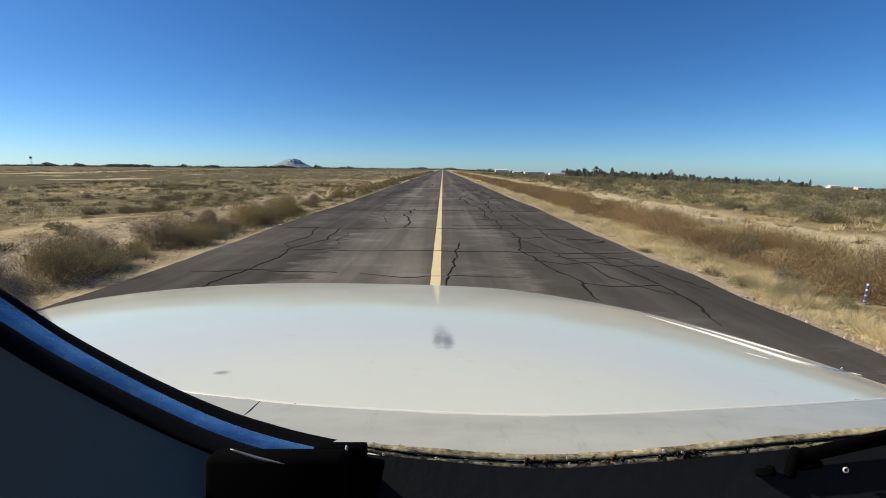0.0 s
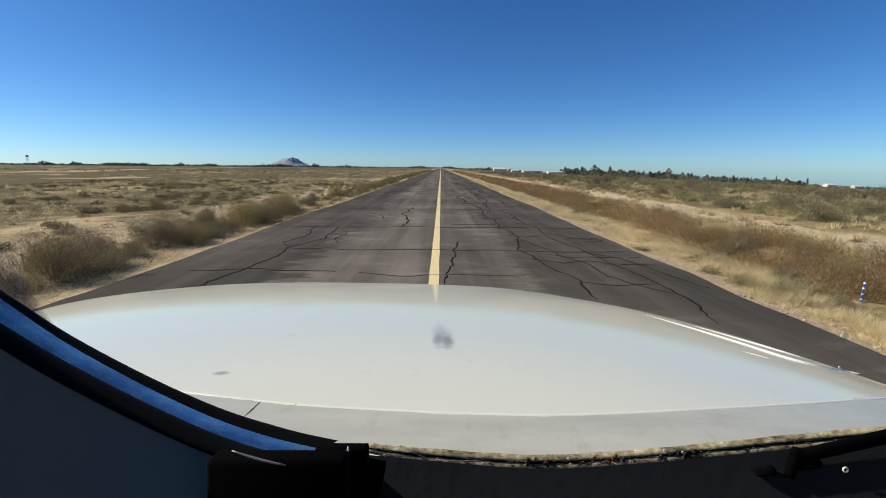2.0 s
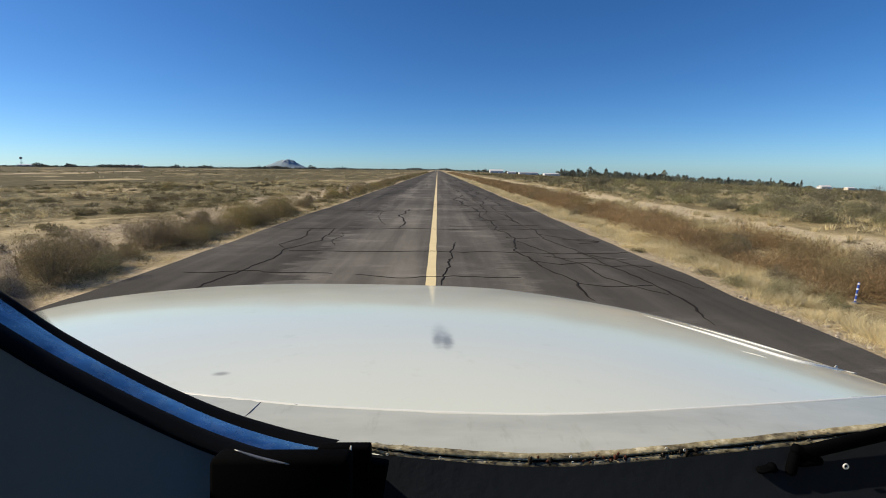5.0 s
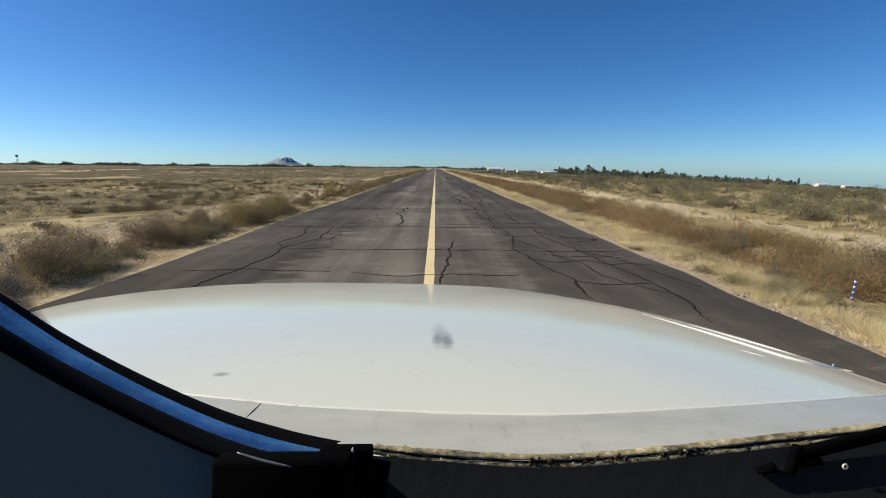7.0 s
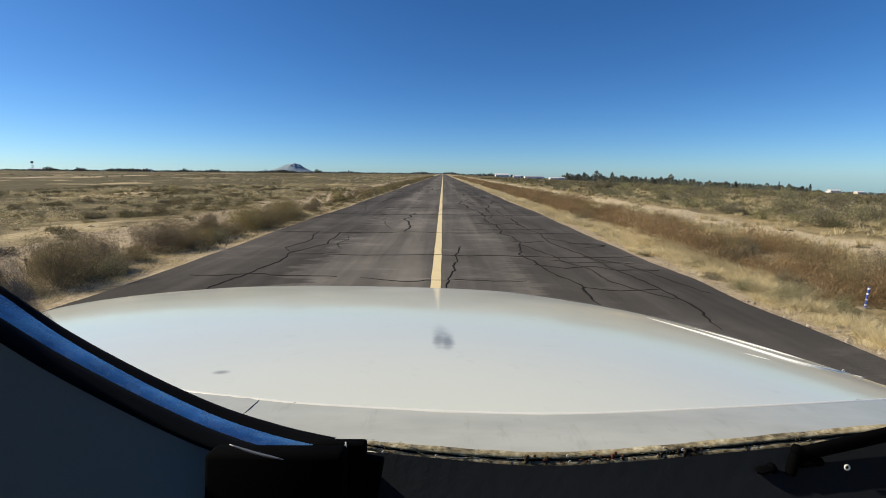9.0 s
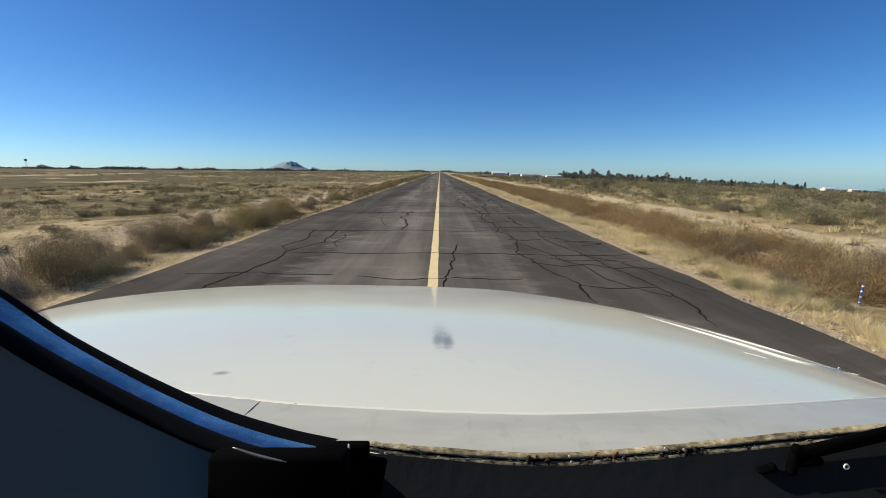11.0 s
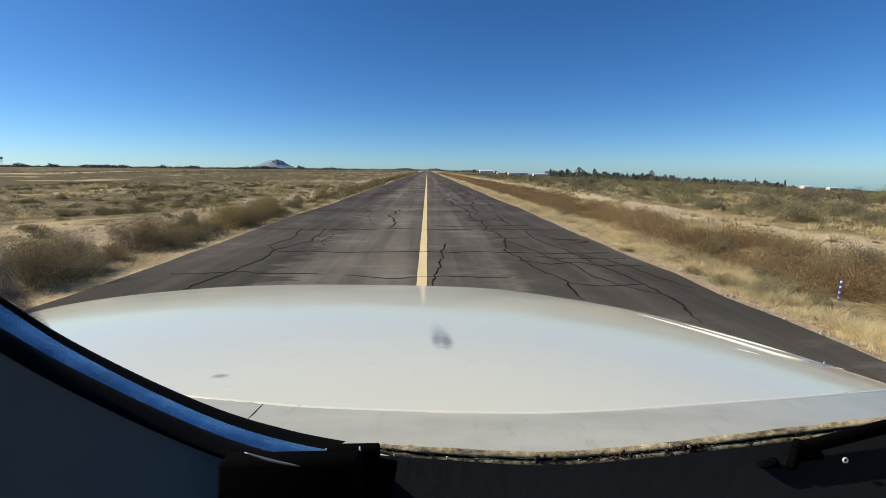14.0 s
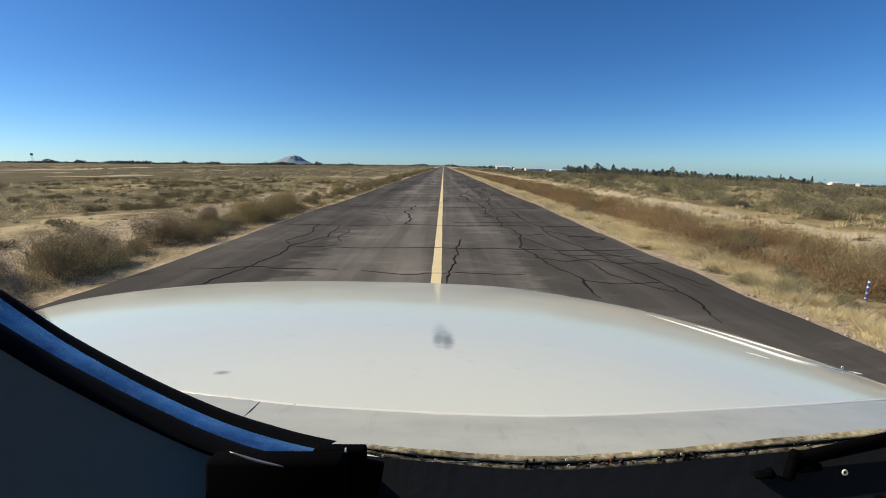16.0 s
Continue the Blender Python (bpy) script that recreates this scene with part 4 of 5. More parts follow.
def grow_grass():
    rng = np.random.default_rng(21)
    cat = np.concatenate
    # yellow verge beside the right-hand edge
    a = scatter(rng, 3800, 4.96, 6.3, 2, 75, 1.4)
    a[:, 0] += 0.12 * np.sin(a[:, 1] * 0.9) + 0.1 * np.sin(a[:, 1] * 2.7)
    a = a[np.hypot(a[:, 0] - 6.3, (a[:, 1] - 6.0) * 0.7) > 0.7]
    k = clumps(rng, 620, 5, 5.15, 6.4, 2, 70, 0.13, 0.17, 1.45)
    k[:, 0] += 0.10 * np.sin(k[:, 1] * 0.9) + 0.08 * np.sin(k[:, 1] * 2.7)
    k = k[np.hypot(k[:, 0] - 6.3, (k[:, 1] - 6.0) * 0.7) > 0.7]
    b = scatter(rng, 1600, 4.75, 6.6, 75, 240)
    stuff("verge_grass", cat([tufts(rng, a, rng.uniform(0.04, 0.11, len(a)), 30, 0.12, 0.007, 1.5), tufts(rng, k, 0.08 + 0.22 * rng.random(len(k)) ** 1.5, 110, 0.10, 0.0050, 1.1), tufts(rng, b, rng.uniform(0.15, 0.32, len(b)), 14, 0.3, 0.05, 0.9)]),
          STRAW, "dry yellow grass along the taxiway edge", "grass")
    # rusty weeds behind the verge
    a = scatter(rng, 2300, 6.05, 8.9, 3, 70, 1.4)
    a = a[(np.sin(a[:, 0] * 2.1 + np.sin(a[:, 1] * 0.7)) + np.sin(a[:, 1] * 1.1 + a[:, 0]) + rng.normal(0, 0.35, len(a))) > -0.4]
    a = a[np.hypot(a[:, 0] - 6.35, (a[:, 1] - 6.1) * 0.7) > 0.4]  # bare ground round the marker
    b = scatter(rng, 800, 6.0, 8.8, 70, 260)
    stuff("rusty_weeds", cat([twig_cloud(rng, a, rng.uniform(0.2, 0.44, len(a)), 0.26 + 0.30 * rng.random(len(a)) + 0.22 * (0.5 + 0.5 * np.sin(a[:, 1] * 0.55 + 1.3 * np.sin(a[:, 0] * 1.4))), 300, 0.046, 0.0075),
                              twig_cloud(rng, b, rng.uniform(0.4, 0.7, len(b)), rng.uniform(0.4, 0.7, len(b)), 40, 0.2, 0.05)]),
          RUST, "rust-brown dead weeds in a dense band", "weeds")
    # pale bunch grass on both sides
    a = cat([scatter(rng, 1200, 8.8, 10.5, 5, 70, 1.2), scatter(rng, 4000, 14.2, 48, 8, 90, 1.2)])
    keep = (np.sin(a[:, 0] * 0.7 + 2 * np.sin(a[:, 1] * 0.13)) + np.sin(a[:, 1] * 0.36 + a[:, 0] * 0.2) + rng.normal(0, 0.6, len(a))) > -0.3
    a = a[keep]
    b = cat([scatter(rng, 900, 9.3, 10.4, 70, 260), scatter(rng, 500, -60, -13, 80, 300)])
    near_strip = scatter(rng, 420, 8.8, 10.3, 5, 60, 1.3)
    k = cat([scatter(rng, 520, 14.3, 34, 9, 60), scatter(rng, 60, 10.6, 14.3, 6, 60)])
    low = scatter(rng, 1500, -7.6, -5.5, 3, 60, 1.2)
    mound = clumps(rng, 84, 12, -34, -10.6, 7, 70, 0.9, 1.4, 1.2)
    tiny = cat([scatter(rng, 1100, -10.8, -7.4, 4, 50, 1.2), scatter(rng, 1400, -24, -10.5, 6, 60, 1.2), scatter(rng, 500, 10.6, 13.6, 6, 60, 1.2)])
    stuff("bunch_grass", cat([tufts(rng, near_strip, rng.uniform(0.10, 0.24, len(near_strip)), 80, 0.15, 0.008, 1.1), twig_cloud(rng, mound, rng.uniform(0.16, 0.42, len(mound)), rng.uniform(0.12, 0.34, len(mound)), 120, 0.07, 0.008),
                              tufts(rng, tiny, rng.uniform(0.03, 0.10, len(tiny)), 16, 0.07, 0.007, 1.3), tufts(rng, low, rng.uniform(0.04, 0.14, len(low)), 26, 0.13, 0.007, 1.4), tufts(rng, k, rng.uniform(0.18, 0.42, len(k)), 95, 0.16, 0.008, 0.8), tufts(rng, a, rng.uniform(0.12, 0.38, len(a)), 34, 0.15, 0.012, 0.8), tufts(rng, b, rng.uniform(0.2, 0.4, len(b)), 10, 0.4, 0.08, 0.7)]),
          PALE, "pale dry bunch grass in patches", "grass")
    # low olive scrub over the open field
    a = cat([clumps(rng, 110, 14, -40, -10.6, 7, 60, 0.8, 1.0, 1.2), scatter(rng, 420, -7.7, -5.5, 3.5, 60), scatter(rng, 160, -10.6, -7.5, 4, 60), scatter(rng, 260, 9, 10.5, 5, 60), scatter(rng, 1100, 14.3, 60, 8, 100, 1.2), scatter(rng, 400, 14.4, 36, 9, 60)])
    b = cat([scatter(rng, 500, -160, -60, 120, 420), clumps(rng, 190, 8, 14, 110, 45, 220, 1.6, 2.6), clumps(rng, 330, 9, 16, 330, 100, 460, 3.0, 5.0), scatter(rng, 1800, 60, 800, 300, 900), scatter(rng, 1500, -8.5, -5.7, 60, 300)[:300]])
    stuff("low_scrub", cat([twig_cloud(rng, a, rng.uniform(0.12, 0.4, len(a)), rng.uniform(0.08, 0.26, len(a)), 74, 0.045, 0.011),
                            twig_cloud(rng, b, rng.uniform(0.3, 1.0, len(b)), rng.uniform(0.2, 0.55, len(b)), 14, 0.28, 0.13)]),
          SCRUB, "low olive-green desert scrub", "scrub")


def bush_mesh(seed, squat, leaves, leaf, stems, fill):
    """Foliage and stems of one desert bush of unit radius."""
    rng = np.random.default_rng(seed)
    bm = bmesh.new()
    tips = []
    for k in range(stems):
        a, r = rng.uniform(0, math.tau), rng.uniform(0.25, 0.9)
        top = Vector((r * math.cos(a), r * math.sin(a), squat * rng.uniform(0.55, 0.92) * math.sqrt(max(0.1, 1.1 - r * r))))
        mid = top * 0.5 + Vector((0, 0, 0.12))
        tube(bm, [Vector((0.05 * math.cos(a), 0.05 * math.sin(a), -0.04)), mid, top], [0.010, 0.006, 0.002], 4)
        tips.append(top)
    st = bpy.data.meshes.new("branchwork")
    bm.to_mesh(st)
    bm.free()
    T = np.array([list(t) for t in tips])
    pick = T[rng.integers(0, len(T), leaves)]
    f = rng.uniform(0.45, 1.0, leaves)[:, None]
    p = pick * f + rng.normal(0, 0.13, (leaves, 3)) * np.array([1, 1, squat])
    # part of the foliage fills a lumpy dome between the stems
    dome = rng.random(leaves) < fill
    d = unit(rng, leaves)
    d[:, 2] = np.abs(d[:, 2])
    lump = 0.84 + 0.13 * np.sin(d[:, 0] * 5 + seed) + 0.13 * np.sin(d[:, 1] * 6 + 2 * seed) + 0.12 * np.sin(d[:, 2] * 9 + d[:, 0] * 4 + seed)
    q = d * (lump * rng.random(leaves) ** 0.33)[:, None] * np.array([1, 1, squat * 1.02])
    p = np.where(dome[:, None], q, p)
    p[:, 2] = np.maximum(p[:, 2], 0.02)
    way = 0.55 * p / (np.linalg.norm(p, axis=1)[:, None] + 0.2) + unit(rng, leaves) * 0.9 + np.array([0, 0, 0.2])
    tris = slivers(p, p + way * (leaf * rng.uniform(0.6, 1.5, leaves))[:, None], leaf * 0.36 * rng.uniform(0.6, 1.4, leaves), rng)
    return st, soup("foliage", tris)


def make_bush(name, seed, squat, leaves, leaf, stems, material, label, group, fill=0.78):
    st, fo = bush_mesh(seed, squat, leaves, leaf, stems, fill)
    ob = empty(name, (0, -60 - seed, 0), label, "bush", group)
    link_mesh("branchwork", st, BARK, ob, "grey-brown woody stems")
    link_mesh("foliage", fo, material, ob)
    return ob


def plant_bushes():
    rng = np.random.default_rng(33)

    def put(kind, spots, used):
        """Sets out copies; the first spot takes the model itself."""
        for k, (x, y, s) in enumerate(spots):
            src = kind[int(rng.integers(0, len(kind)))]
            m = Matrix.Translation((x, y, float(rise(x, y)) - 0.02)) @ Matrix.Rotation(rng.uniform(0, 6.28), 4, "Z")
            if src not in used:
                used.add(src)
                ob = src
                ob.matrix_basis = m
            else:
                ob = copy_thing(src, m)
            ob.scale = (s * rng.uniform(0.9, 1.15), s * rng.uniform(0.9, 1.15), s * rng.uniform(0.85, 1.1))
        for src in kind:
            if src not in used:
                x, y, s = spots[0][0] - 1.2, spots[0][1] + 9, spots[0][2]
                used.add(src)
                src.matrix_basis = Matrix.Translation((x, y, float(rise(x, y)) - 0.02))
                src.scale = (s, s, s)

    def put_by_distance(near_kind, far_kind, spots, limit, used):
        put(near_kind, [p for p in spots if p[1] < limit], used)
        put(far_kind, [p for p in spots if p[1] >= limit], used)

    brown = [make_bush("desert_bush", k, 1.2, 26000, 0.026, 12, WEED, "dry brown twiggy bush beside the taxiway", "brown bushes along the taxiway") for k in range(1, 6)]
    brown_far = [make_bush("desert_bush", k, 1.15, 1500, 0.09, 9, WEED, "dry brown twiggy bush beside the taxiway", "brown bushes along the taxiway") for k in range(21, 24)]
    green = [make_bush("green_shrub", k, 0.95, 3900, 0.054, 14, GREEN, "olive-green desert shrub in dry grass", "green shrubs in the scrubland") for k in range(6, 11)]
    green_far = [make_bush("green_shrub", k, 1.0, 560, 0.15, 7, GREEN, "olive-green desert shrub in dry grass", "green shrubs in the scrubland") for k in range(31, 35)]
    cushion = [make_bush("cushion_shrub", k, 0.62, 620, 0.125, 6, CUSHION, "low rounded olive cushion shrub on sandy soil", "cushion shrubs on the sandy strip") for k in range(41, 45)]
    tall = [make_bush("mesquite_bush", k, 1.15, 2500, 0.068, 18, GREEN, "tall many-stemmed mesquite bush in scrubland", "mesquite bushes in the scrubland", 0.35) for k in range(11, 14)]
    used = set()
    spots = [(-6.5, 7.3, 0.80), (-6.9, 8.0, 0.62), (-6.3, 8.4, 0.42), (-7.6, 7.0, 0.55), (-7.3, 9.2, 0.6), (-6.6, 9.4, 0.36), (-6.9, 10.6, 0.78), (-6.4, 11.1, 0.62), (-7.2, 11.6, 0.6), (-6.5, 12.0, 0.45), (-6.6, 14.8, 0.85), (-6.2, 15.5, 0.55),
             (-7.0, 16.0, 0.7), (-21.8, 36.4, 0.8), (-8.6, 5.4, 0.5), (-13.4, 21.0, 0.5), (-16.0, 27.0, 0.55)]
    spots += [(-6.9, 13.0, 0.66), (-6.4, 13.4, 0.40), (-7.4, 14.0, 0.5), (-6.5, 17.0, 0.8), (-7.1, 17.6, 0.66), (-6.3, 18.2, 0.5), (-6.8, 18.9, 0.92)]
    y = 20.4
    while y < 300:  # knots of three to six bushes with short gaps between
        for _ in range(int(rng.integers(3, 7))):
            spots.append((-6.8 + rng.normal(0, 0.35), y, rng.uniform(0.34, 0.78)))
            y += rng.uniform(0.5, 1.5)
        y += rng.choice([1.0, 2.4, 4.5])
    for _ in range(34):
        spots.append((rng.uniform(-30, -12.5), rng.uniform(9, 70), rng.uniform(0.18, 0.42)))
    for y in np.arange(6, 60, 5.2):
        spots.append((rng.uniform(6.6, 8.8), y + rng.normal(0, 0.8), rng.uniform(0.4, 0.62)))
    spots += [(7.5, 5.6, 0.5), (7.9, 6.6, 0.62), (7.1, 7.5, 0.46), (8.3, 8.0, 0.6), (7.6, 9.1, 0.5), (7.0, 10.4, 0.44), (8.2, 5.0, 0.6)]  # thick brown growth behind the near verge
    put_by_distance(brown, brown_far, spots, 30, used)
    spots = [(5.2, 7.4, 0.33), (5.4, 6.75, 0.34), (5.75, 7.0, 0.33), (5.15, 8.2, 0.24), (5.9, 6.3, 0.26), (6.1, 7.6, 0.36), (7.3, 5.6, 0.4), (-6.15, 8.0, 0.5), (-6.2, 12.2, 0.45), (-6.6, 16.6, 0.5), (5.6, 15.0, 0.22), (-6.4, 6.6, 0.35)]
    for _ in range(60):
        y = rng.uniform(10, 60)
        spots.append((rng.uniform(14.6, 19), y, rng.uniform(0.3, 0.75)))
    for _ in range(230):
        y = 9 + 110 * rng.random() ** 1.3
        spots.append((14.9 + rng.random() ** 1.2 * (12 + y * 0.8), y, rng.uniform(0.3, 0.85)))
    y = 8.5
    while y < 60:  # olive shrubs among the rusty weeds
        spots.append((rng.uniform(6.0, 7.9), y, rng.uniform(0.36, 0.6)))
        y += rng.choice([0.8, 1.5, 3.4, 5.0])
    put_by_distance(green, green_far, spots, 26, used)
    spots = []
    for _ in range(150):  # low olive cushions on the sandy strip
        y = 8 + 50 * rng.random() ** 1.1
        spots.append((-8.0 - (7 + y * 0.45) * rng.random() ** 0.8, y, 0.10 + 0.42 * rng.random() ** 2.4))
    for cx, cy in scatter(rng, 26, -24, -10.8, 9, 55):  # and in loose groups among the grass
        for _ in range(int(rng.integers(3, 8))):
            spots.append((cx + rng.normal(0, 0.9), cy + rng.normal(0, 1.3), rng.uniform(0.14, 0.45)))
    for _ in range(26):
        spots.append((rng.uniform(10.6, 14.6), 7 + 50 * rng.random(), 0.10 + 0.18 * rng.random()))
    y = 9.6
    while y < 75:  # and along the grassy verge
        spots.append((5.45 + rng.normal(0, 0.28), y, rng.uniform(0.16, 0.36)))
        y += rng.choice([0.9, 1.6, 4.2, 6.5])
    put(cushion, spots, used)
    spots = [(17.6, 14.2, 0.95), (18.4, 23.6, 1.2), (21.5, 16.8, 1.0), (25.5, 29.0, 1.3), (19.2, 38.2, 1.3), (22.6, 37.0, 1.35), (15.4, 17.6, 0.95), (19.9, 20.1, 0.85), (20.1, 34.1, 1.1), (17.7, 32.8, 0.9), (20.6, 26.8, 0.7), (27, 24, 1.0), (24, 42, 1.3), (30, 55, 1.4), (22, 60, 1.5), (18, 52, 1.2)]
    for _ in range(46):
        y = rng.uniform(40, 190)
        spots.append((15.5 + rng.random() * (8 + y * 0.75), y, rng.uniform(0.9, 1.7)))
    put(tall, spots, used)


# ---- far things ----
def tree_crown(rng, h, cone, coarse=1.0):
    """Leaf clumps of a far tree: pointed (cone near 1) or rounded (near 0)."""
    n = 340
    f = rng.random(n) ** 0.8
    z = h * (0.03 + 0.97 * f)
    r = h * (cone * 0.20 * (1.02 - f) + (1 - cone) * 0.30 * np.sin(np.clip(f, 0.03, 0.97) * math.pi) ** 0.6)
    a = rng.uniform(0, math.tau, n)
    q = np.sqrt(rng.random(n)) * rng.uniform(0.7, 1.15, n)
    p = np.stack([r * q * np.cos(a), r * q * np.sin(a), z], 1)
    way = unit(rng, n) * h * 0.075 * coarse
    t1 = slivers(p - way * 0.5, p + way * 0.6, h * coarse * rng.uniform(0.05, 0.10, n), rng)
    return t1


def make_far_trees():
    models = []
    for k in range(7):
        rng = np.random.default_rng(60 + k)
        cone = (1, 0.75, 0.35, 0.15, 0.1, 0.2, 0.55)[k]
        h = 1.0
        ob = empty("conifer_tree" if cone > 0.4 else "broadleaf_tree", (300 + 8 * k, 880, 0), "dark green tree in a distant row", "tree", "dark trees on the far rise")
        bm = bmesh.new()
        tube(bm, [(0, 0, -0.1), (0, 0, 0.4), (0, 0, 0.9)], [0.03, 0.02, 0.006], 6)
        part("trunk", bm, BARK, ob)
        link_mesh("crown", soup("crown", tree_crown(rng, h, cone)), CONIFER, ob)
        models.append(ob)
    rng = np.random.default_rng(77)
    fresh = list(models)
    for k in range(470):
        u = rng.uniform(0.265, 0.822)
        d = rng.uniform(820, 980)
        x, y = d * u, d
        s = (5.5 + 6.5 * rng.random() ** 1.6) * (1.35 if rng.random() < 0.12 else 1) * (1.25 if u < 0.6 else 1.0)
        m = Matrix.Translation((x, y, float(rise(x, y)) - 0.5)) @ Matrix.Rotation(rng.uniform(0, 6), 4, "Z")
        if fresh:
            ob = fresh.pop()
            ob.matrix_basis = m
        else:
            ob = copy_thing(models[int(rng.integers(0, 7))], m)
        ob.scale = (s * rng.uniform(1.0, 1.75), s * 1.2, s * rng.uniform(0.85, 1.2))
    # the low dark line of trees right round the horizon
    tris = []
    for k in range(3400):
        u = rng.uniform(-1.35, 0.30) if k < 2500 else rng.uniform(0.26, 1.5)
        d = rng.uniform(1050, 1350) if u < 0.27 else rng.uniform(900, 1050)
        h = rng.uniform(4.5, 9) * (1.35 if rng.random() < 0.06 else 1)
        if u > 0.8:
            h *= 0.75
        if -0.25 < u < 0.27:
            h *= 0.85
        h *= 0.58 + 0.40 * max(0.0, math.sin(u * 61 + 2.1 * math.sin(u * 23))) ** 0.7
        t = tree_crown(rng, h, rng.choice([0.0, 0.1, 0.3]), 2.1)[::8] * np.array([1.7, 1.7, 1.0])
        x, y = d * u, d
        tris.append((t - 0) * 1.0 + np.array([x, y, float(rise(x, y)) - 1.0]))
    stuff("far_woods", np.concatenate(tris), WOODS, "dark low line of distant trees", "woods")


def make_building(name, at, size, wall, label, pitch=0.12, doors=3):
    ob = empty(name, at, label, "building")
    w, d, h = size
    bm = bmesh.new()
    box(bm, (w, d, h), (0, 0, h / 2 - 1))
    part("wall", bm, wall, ob)
    rz = h - 1 + 0.003
    verts = [(-w / 2 - 0.4, -d / 2 - 0.4, rz), (w / 2 + 0.4, -d / 2 - 0.4, rz), (w / 2 + 0.4, d / 2 + 0.4, rz), (-w / 2 - 0.4, d / 2 + 0.4, rz),
             (-w / 2 - 0.4, 0, rz + d * pitch), (w / 2 + 0.4, 0, rz + d * pitch)]
    link_mesh("roof", mesh_of("roof", verts, [(0, 1, 5, 4), (2, 3, 4, 5), (0, 4, 3), (1, 2, 5), (3, 2, 1, 0)]), ROOFM, ob)
    for k in range(doors):
        bm = bmesh.new()
        box(bm, (w / doors * 0.5, 0.3, h * 0.42), (-w / 2 + w * (k + 0.5) / doors, -d / 2 - 0.1, h * 0.42 / 2 - 0.9))
        part("door", bm, DARKDOOR, ob)
    return ob


def make_distance():
    def land(x, y):
        return (x, y, float(rise(x, y)))
    make_building("hangar", land(118, 900), (26, 18, 5.6), WALLW, "white metal hangar on the far airfield", 0.14)
    make_building("hangar", land(149, 905), (15, 14, 4.0), WALLW, "small white metal hangar on the far airfield", 0.1, 2)
    make_building("warehouse", land(176, 870), (36, 16, 5.0), WALLW, "white flat-roofed airfield building far off", 0.04, 2)
    make_building("hangar", land(226, 880), (34, 16, 4.6), WALLW, "long low white airfield building far off", 0.08, 5)
    make_building("house", land(770, 880), (20, 12, 5.8), WALLW, "white house beyond the scrub and trees", 0.2, 2)
    make_building("house", land(812, 870), (14, 10, 5.0), WALLT, "small pale house beyond the scrub", 0.2, 2)
    make_building("shed", land(-830, 1230), (60, 20, 6.5), WALLW, "long white shed on the far horizon", 0.08, 3)
    make_building("shed", land(-1110, 1240), (50, 20, 6), WALLW, "low white shed on the far horizon", 0.08, 3)
    # water tower on a mast
    tower = empty("water_tower", land(-911, 1000), "thin water tower on the far horizon", "tower")
    bm = bmesh.new()
    for a, b in ((-1, -1), (1, -1), (1, 1), (-1, 1)):
        tube(bm, [(a * 1.6, b * 1.6, -1), (a * 0.9, b * 0.9, 17)], [0.22, 0.18], 6)
    part("legs", bm, STEELG, tower)
    bm = bmesh.new()
    tube(bm, [(0, 0, 16.5), (0, 0, 17.5), (0, 0, 20.5), (0, 0, 21.6)], [1.2, 2.6, 2.6, 0.3], 14)
    part("tank", bm, STEELG, tower, "grey steel tank")

    # lone rocky hill
    n, m = 90, 40
    verts, faces = [], []
    for j in range(m):
        for i in range(n):
            u, v = i / (n - 1) * 2 - 1, j / (m - 1) * 2 - 1
            ridge = float(np.interp(u, (-1, -0.75, -0.45, -0.1, 0.08, 0.2, 0.34, 0.55, 0.8, 1), (0, 0.20, 0.50, 0.84, 0.96, 1.0, 0.86, 0.52, 0.22, 0)))
            z = 84 * ridge * max(0.0, 1 - v * v) * (1 + 0.16 * noise.fractal(Vector((u * 5, v * 5, 1)), 0.8, 2.0, 5))
            verts.append((u * 215, v * 200, z - 4))
    for j in range(m - 1):
        for i in range(n - 1):
            o = j * n + i
            faces.append((o, o + 1, o + n + 1, o + n))
    hill = empty("hill", (-1372, 4050, 0), "lone rocky hill on the horizon, coloured blue-grey for haze", "hill", kind="structure")
    link_mesh("slope", mesh_of("slope", verts, faces), HAZE_ROCK, hill, smooth=True)
    bm = bmesh.new()
    bmesh.ops.create_icosphere(bm, subdivisions=3, radius=1, matrix=Matrix.Translation((36, -92, 50)) @ Matrix.Rotation(radians(12), 4, "Y") @ Matrix.Diagonal((9, 24, 20, 1)))
    for v in bm.verts:
        v.co += v.normal * 0.0 + Vector((noise.noise(v.co * 0.1) * 4, 0, noise.noise(v.co * 0.13 + Vector((5, 0, 0))) * 4))
    part("quarry_scar", bm, SCAR, hill, "pale quarried rock face")


def make_track():
    """A pale dirt track far out in the field."""
    n = 60
    verts, faces = [], []
    for k in range(n):
        f = k / (n - 1)
        x, y = -100 - 190 * f ** 1.1, 95 + 560 * f
        for off in (-3.5, 3.5):
            verts.append((x + off, y, float(rise(x + off, y)) + 0.06))
        if k:
            faces.append((2 * k - 2, 2 * k - 1, 2 * k + 1, 2 * k))
    tagged(link_mesh("dirt_track", mesh_of("dirt_track", verts, faces), PALEDIRT), "pale bare dirt track across the field", "track", kind="structure")


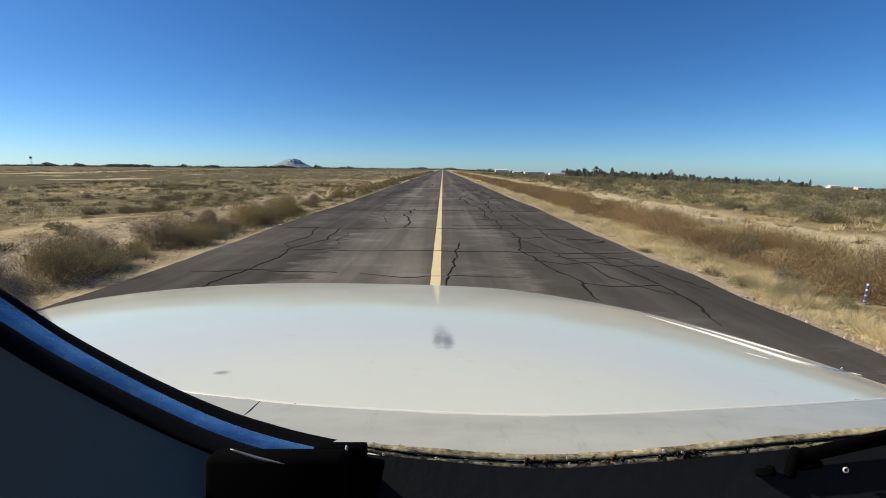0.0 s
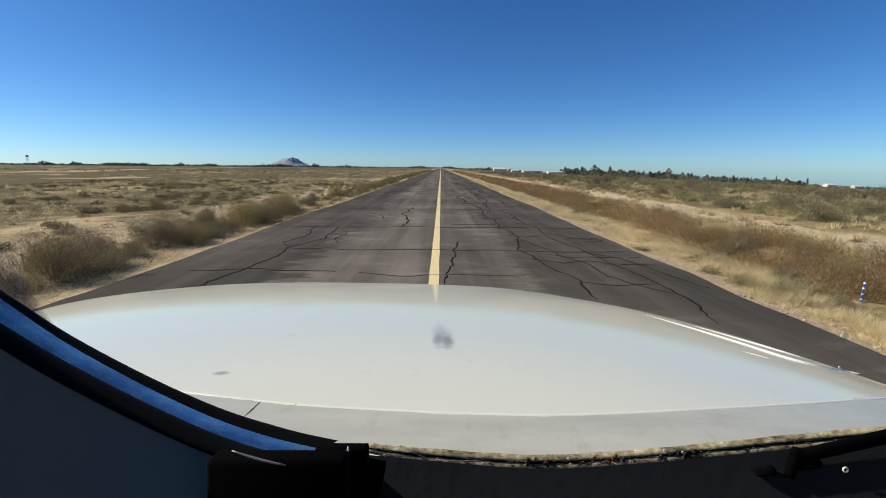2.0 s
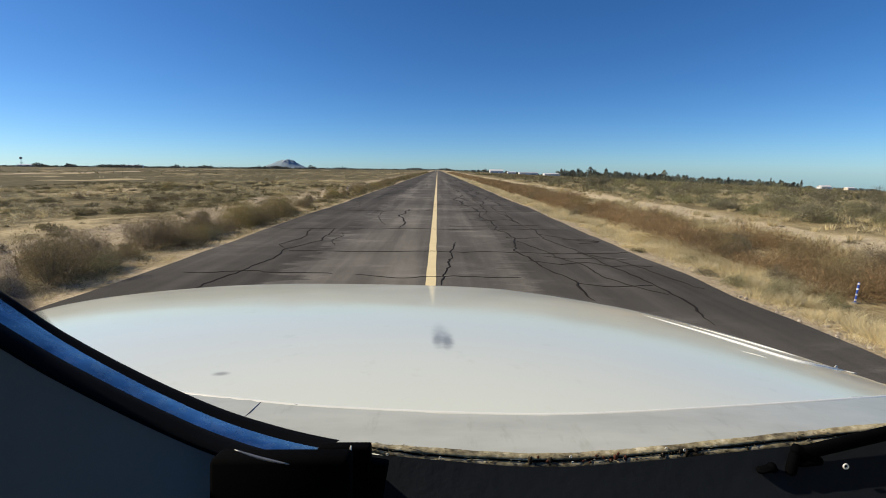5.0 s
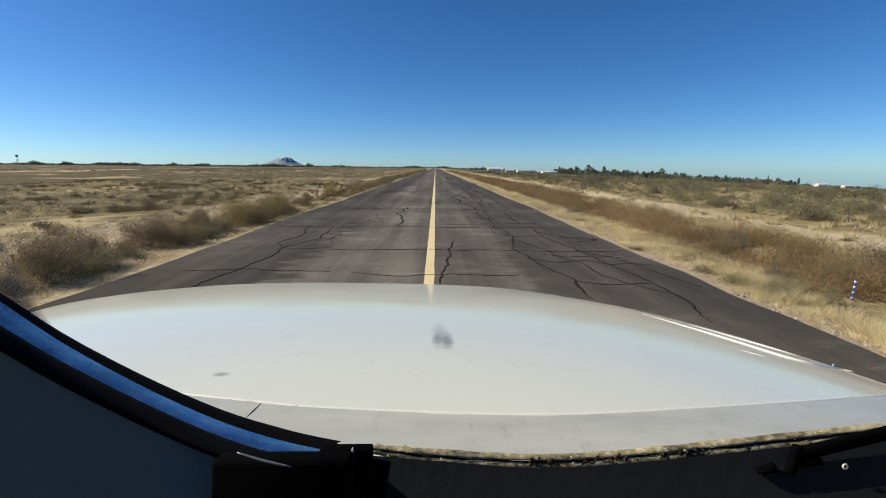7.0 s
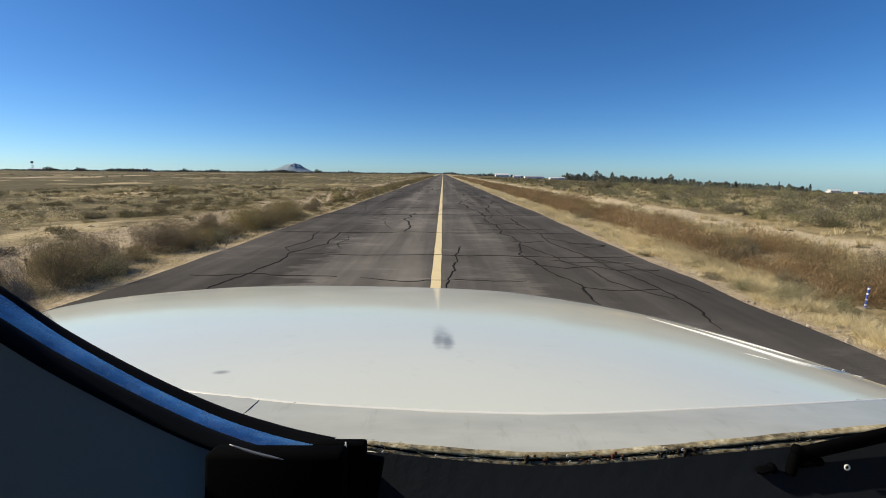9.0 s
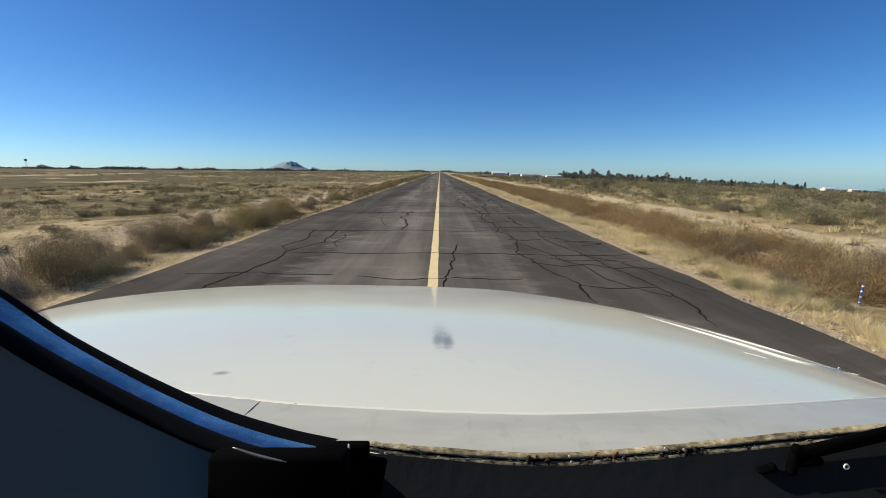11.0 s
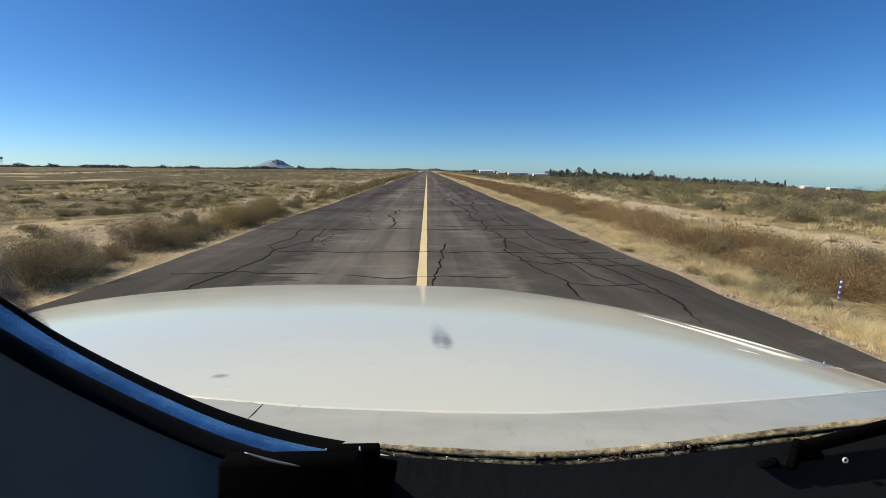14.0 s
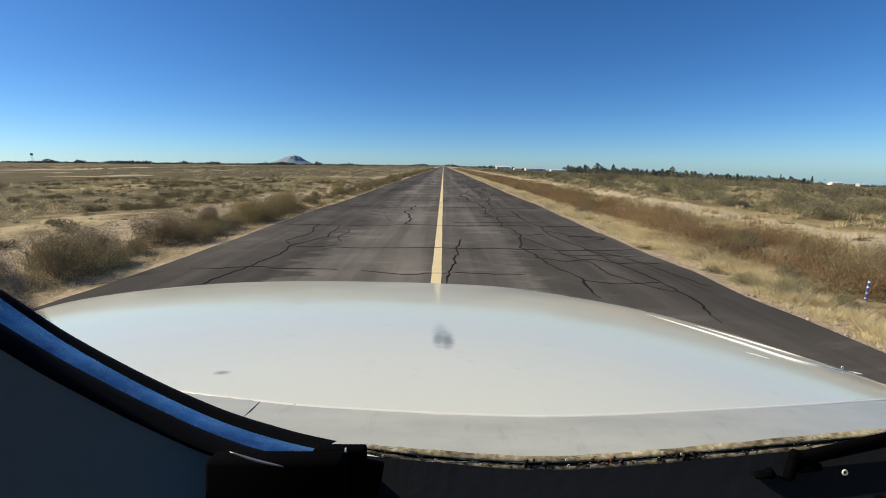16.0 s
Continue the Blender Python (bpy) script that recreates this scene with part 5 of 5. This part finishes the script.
def make_marker(at, tilt, post=BLUE, band=WHITEB, label="blue and white banded reflective taxiway edge marker"):
    """Reflective taxiway edge marker: a post with bands."""
    ob = empty("edge_marker", at, label, "marker", "taxiway edge markers")
    ob.rotation_euler = (0, radians(tilt), 0.4)
    ob.scale = (0.9, 0.9, 0.9)
    bm = bmesh.new()
    tube(bm, [(0, 0, -0.08), (0, 0, 0.35), (0, 0, 0.362)], [0.016, 0.016, 0.010], 12)
    part("post", bm, post, ob)
    for z in (0.055, 0.150, 0.245, 0.335):
        bm = bmesh.new()
        tube(bm, [(0, 0, z - 0.014), (0, 0, z + 0.014)], [0.018, 0.018], 12)
        part("reflective_band", bm, band, ob)
    bm = bmesh.new()
    tube(bm, [(0, 0, -0.05), (0, 0, 0.012), (0, 0, 0.02)], [0.06, 0.055, 0.03], 12)
    part("foot", bm, STEELG, ob)


def scatter_stones():
    rng = np.random.default_rng(91)
    bm = bmesh.new()
    bmesh.ops.create_icosphere(bm, subdivisions=1, radius=1)
    co = np.array([list(v.co) for v in bm.verts])
    fa = np.array([[v.index for v in f.verts] for f in bm.faces])
    bm.free()
    out = []
    for k in range(4600):
        band = rng.random()
        x = rng.uniform(-11.5, -5.5) if band < 0.52 else 4.68 + 1.1 * rng.random() ** 2 if band < 0.86 else rng.uniform(10.5, 13.5)
        y = 4 + 36 * rng.random() ** 1.4
        s = rng.uniform(0.004, 0.013) * (2.4 if rng.random() < 0.05 else 1)
        c = co * (s * rng.uniform(0.6, 1.3, 3)) * rng.uniform(0.85, 1.15, (len(co), 1)) + np.array([x, y, float(rise(x, y)) + s * 0.2])
        out.append(c[fa])
    stuff("gravel_stones", np.concatenate(out), plain("pale_stone", (0.42, 0.37, 0.30), 0.9, 0, 0.35, 9, 0.2), "loose pale stones on the bare dirt", "stones")


grow_grass()
plant_bushes()
make_far_trees()
make_distance()
make_track()
for mx, my, mt in ((6.45, 6.5, 4), (6.9, 66.0, -3), (7.0, 98.0, 2), (-8.2, 41.0, 3), (-8.0, 74.0, -2)):
    make_marker((mx, my, float(rise(mx, my))), mt)
make_marker((-7.4, 7.75, float(rise(-7.4, 7.75))), -4, BARK, RUSTY, "weathered brown taxiway edge marker on the sandy verge")
scatter_stones()
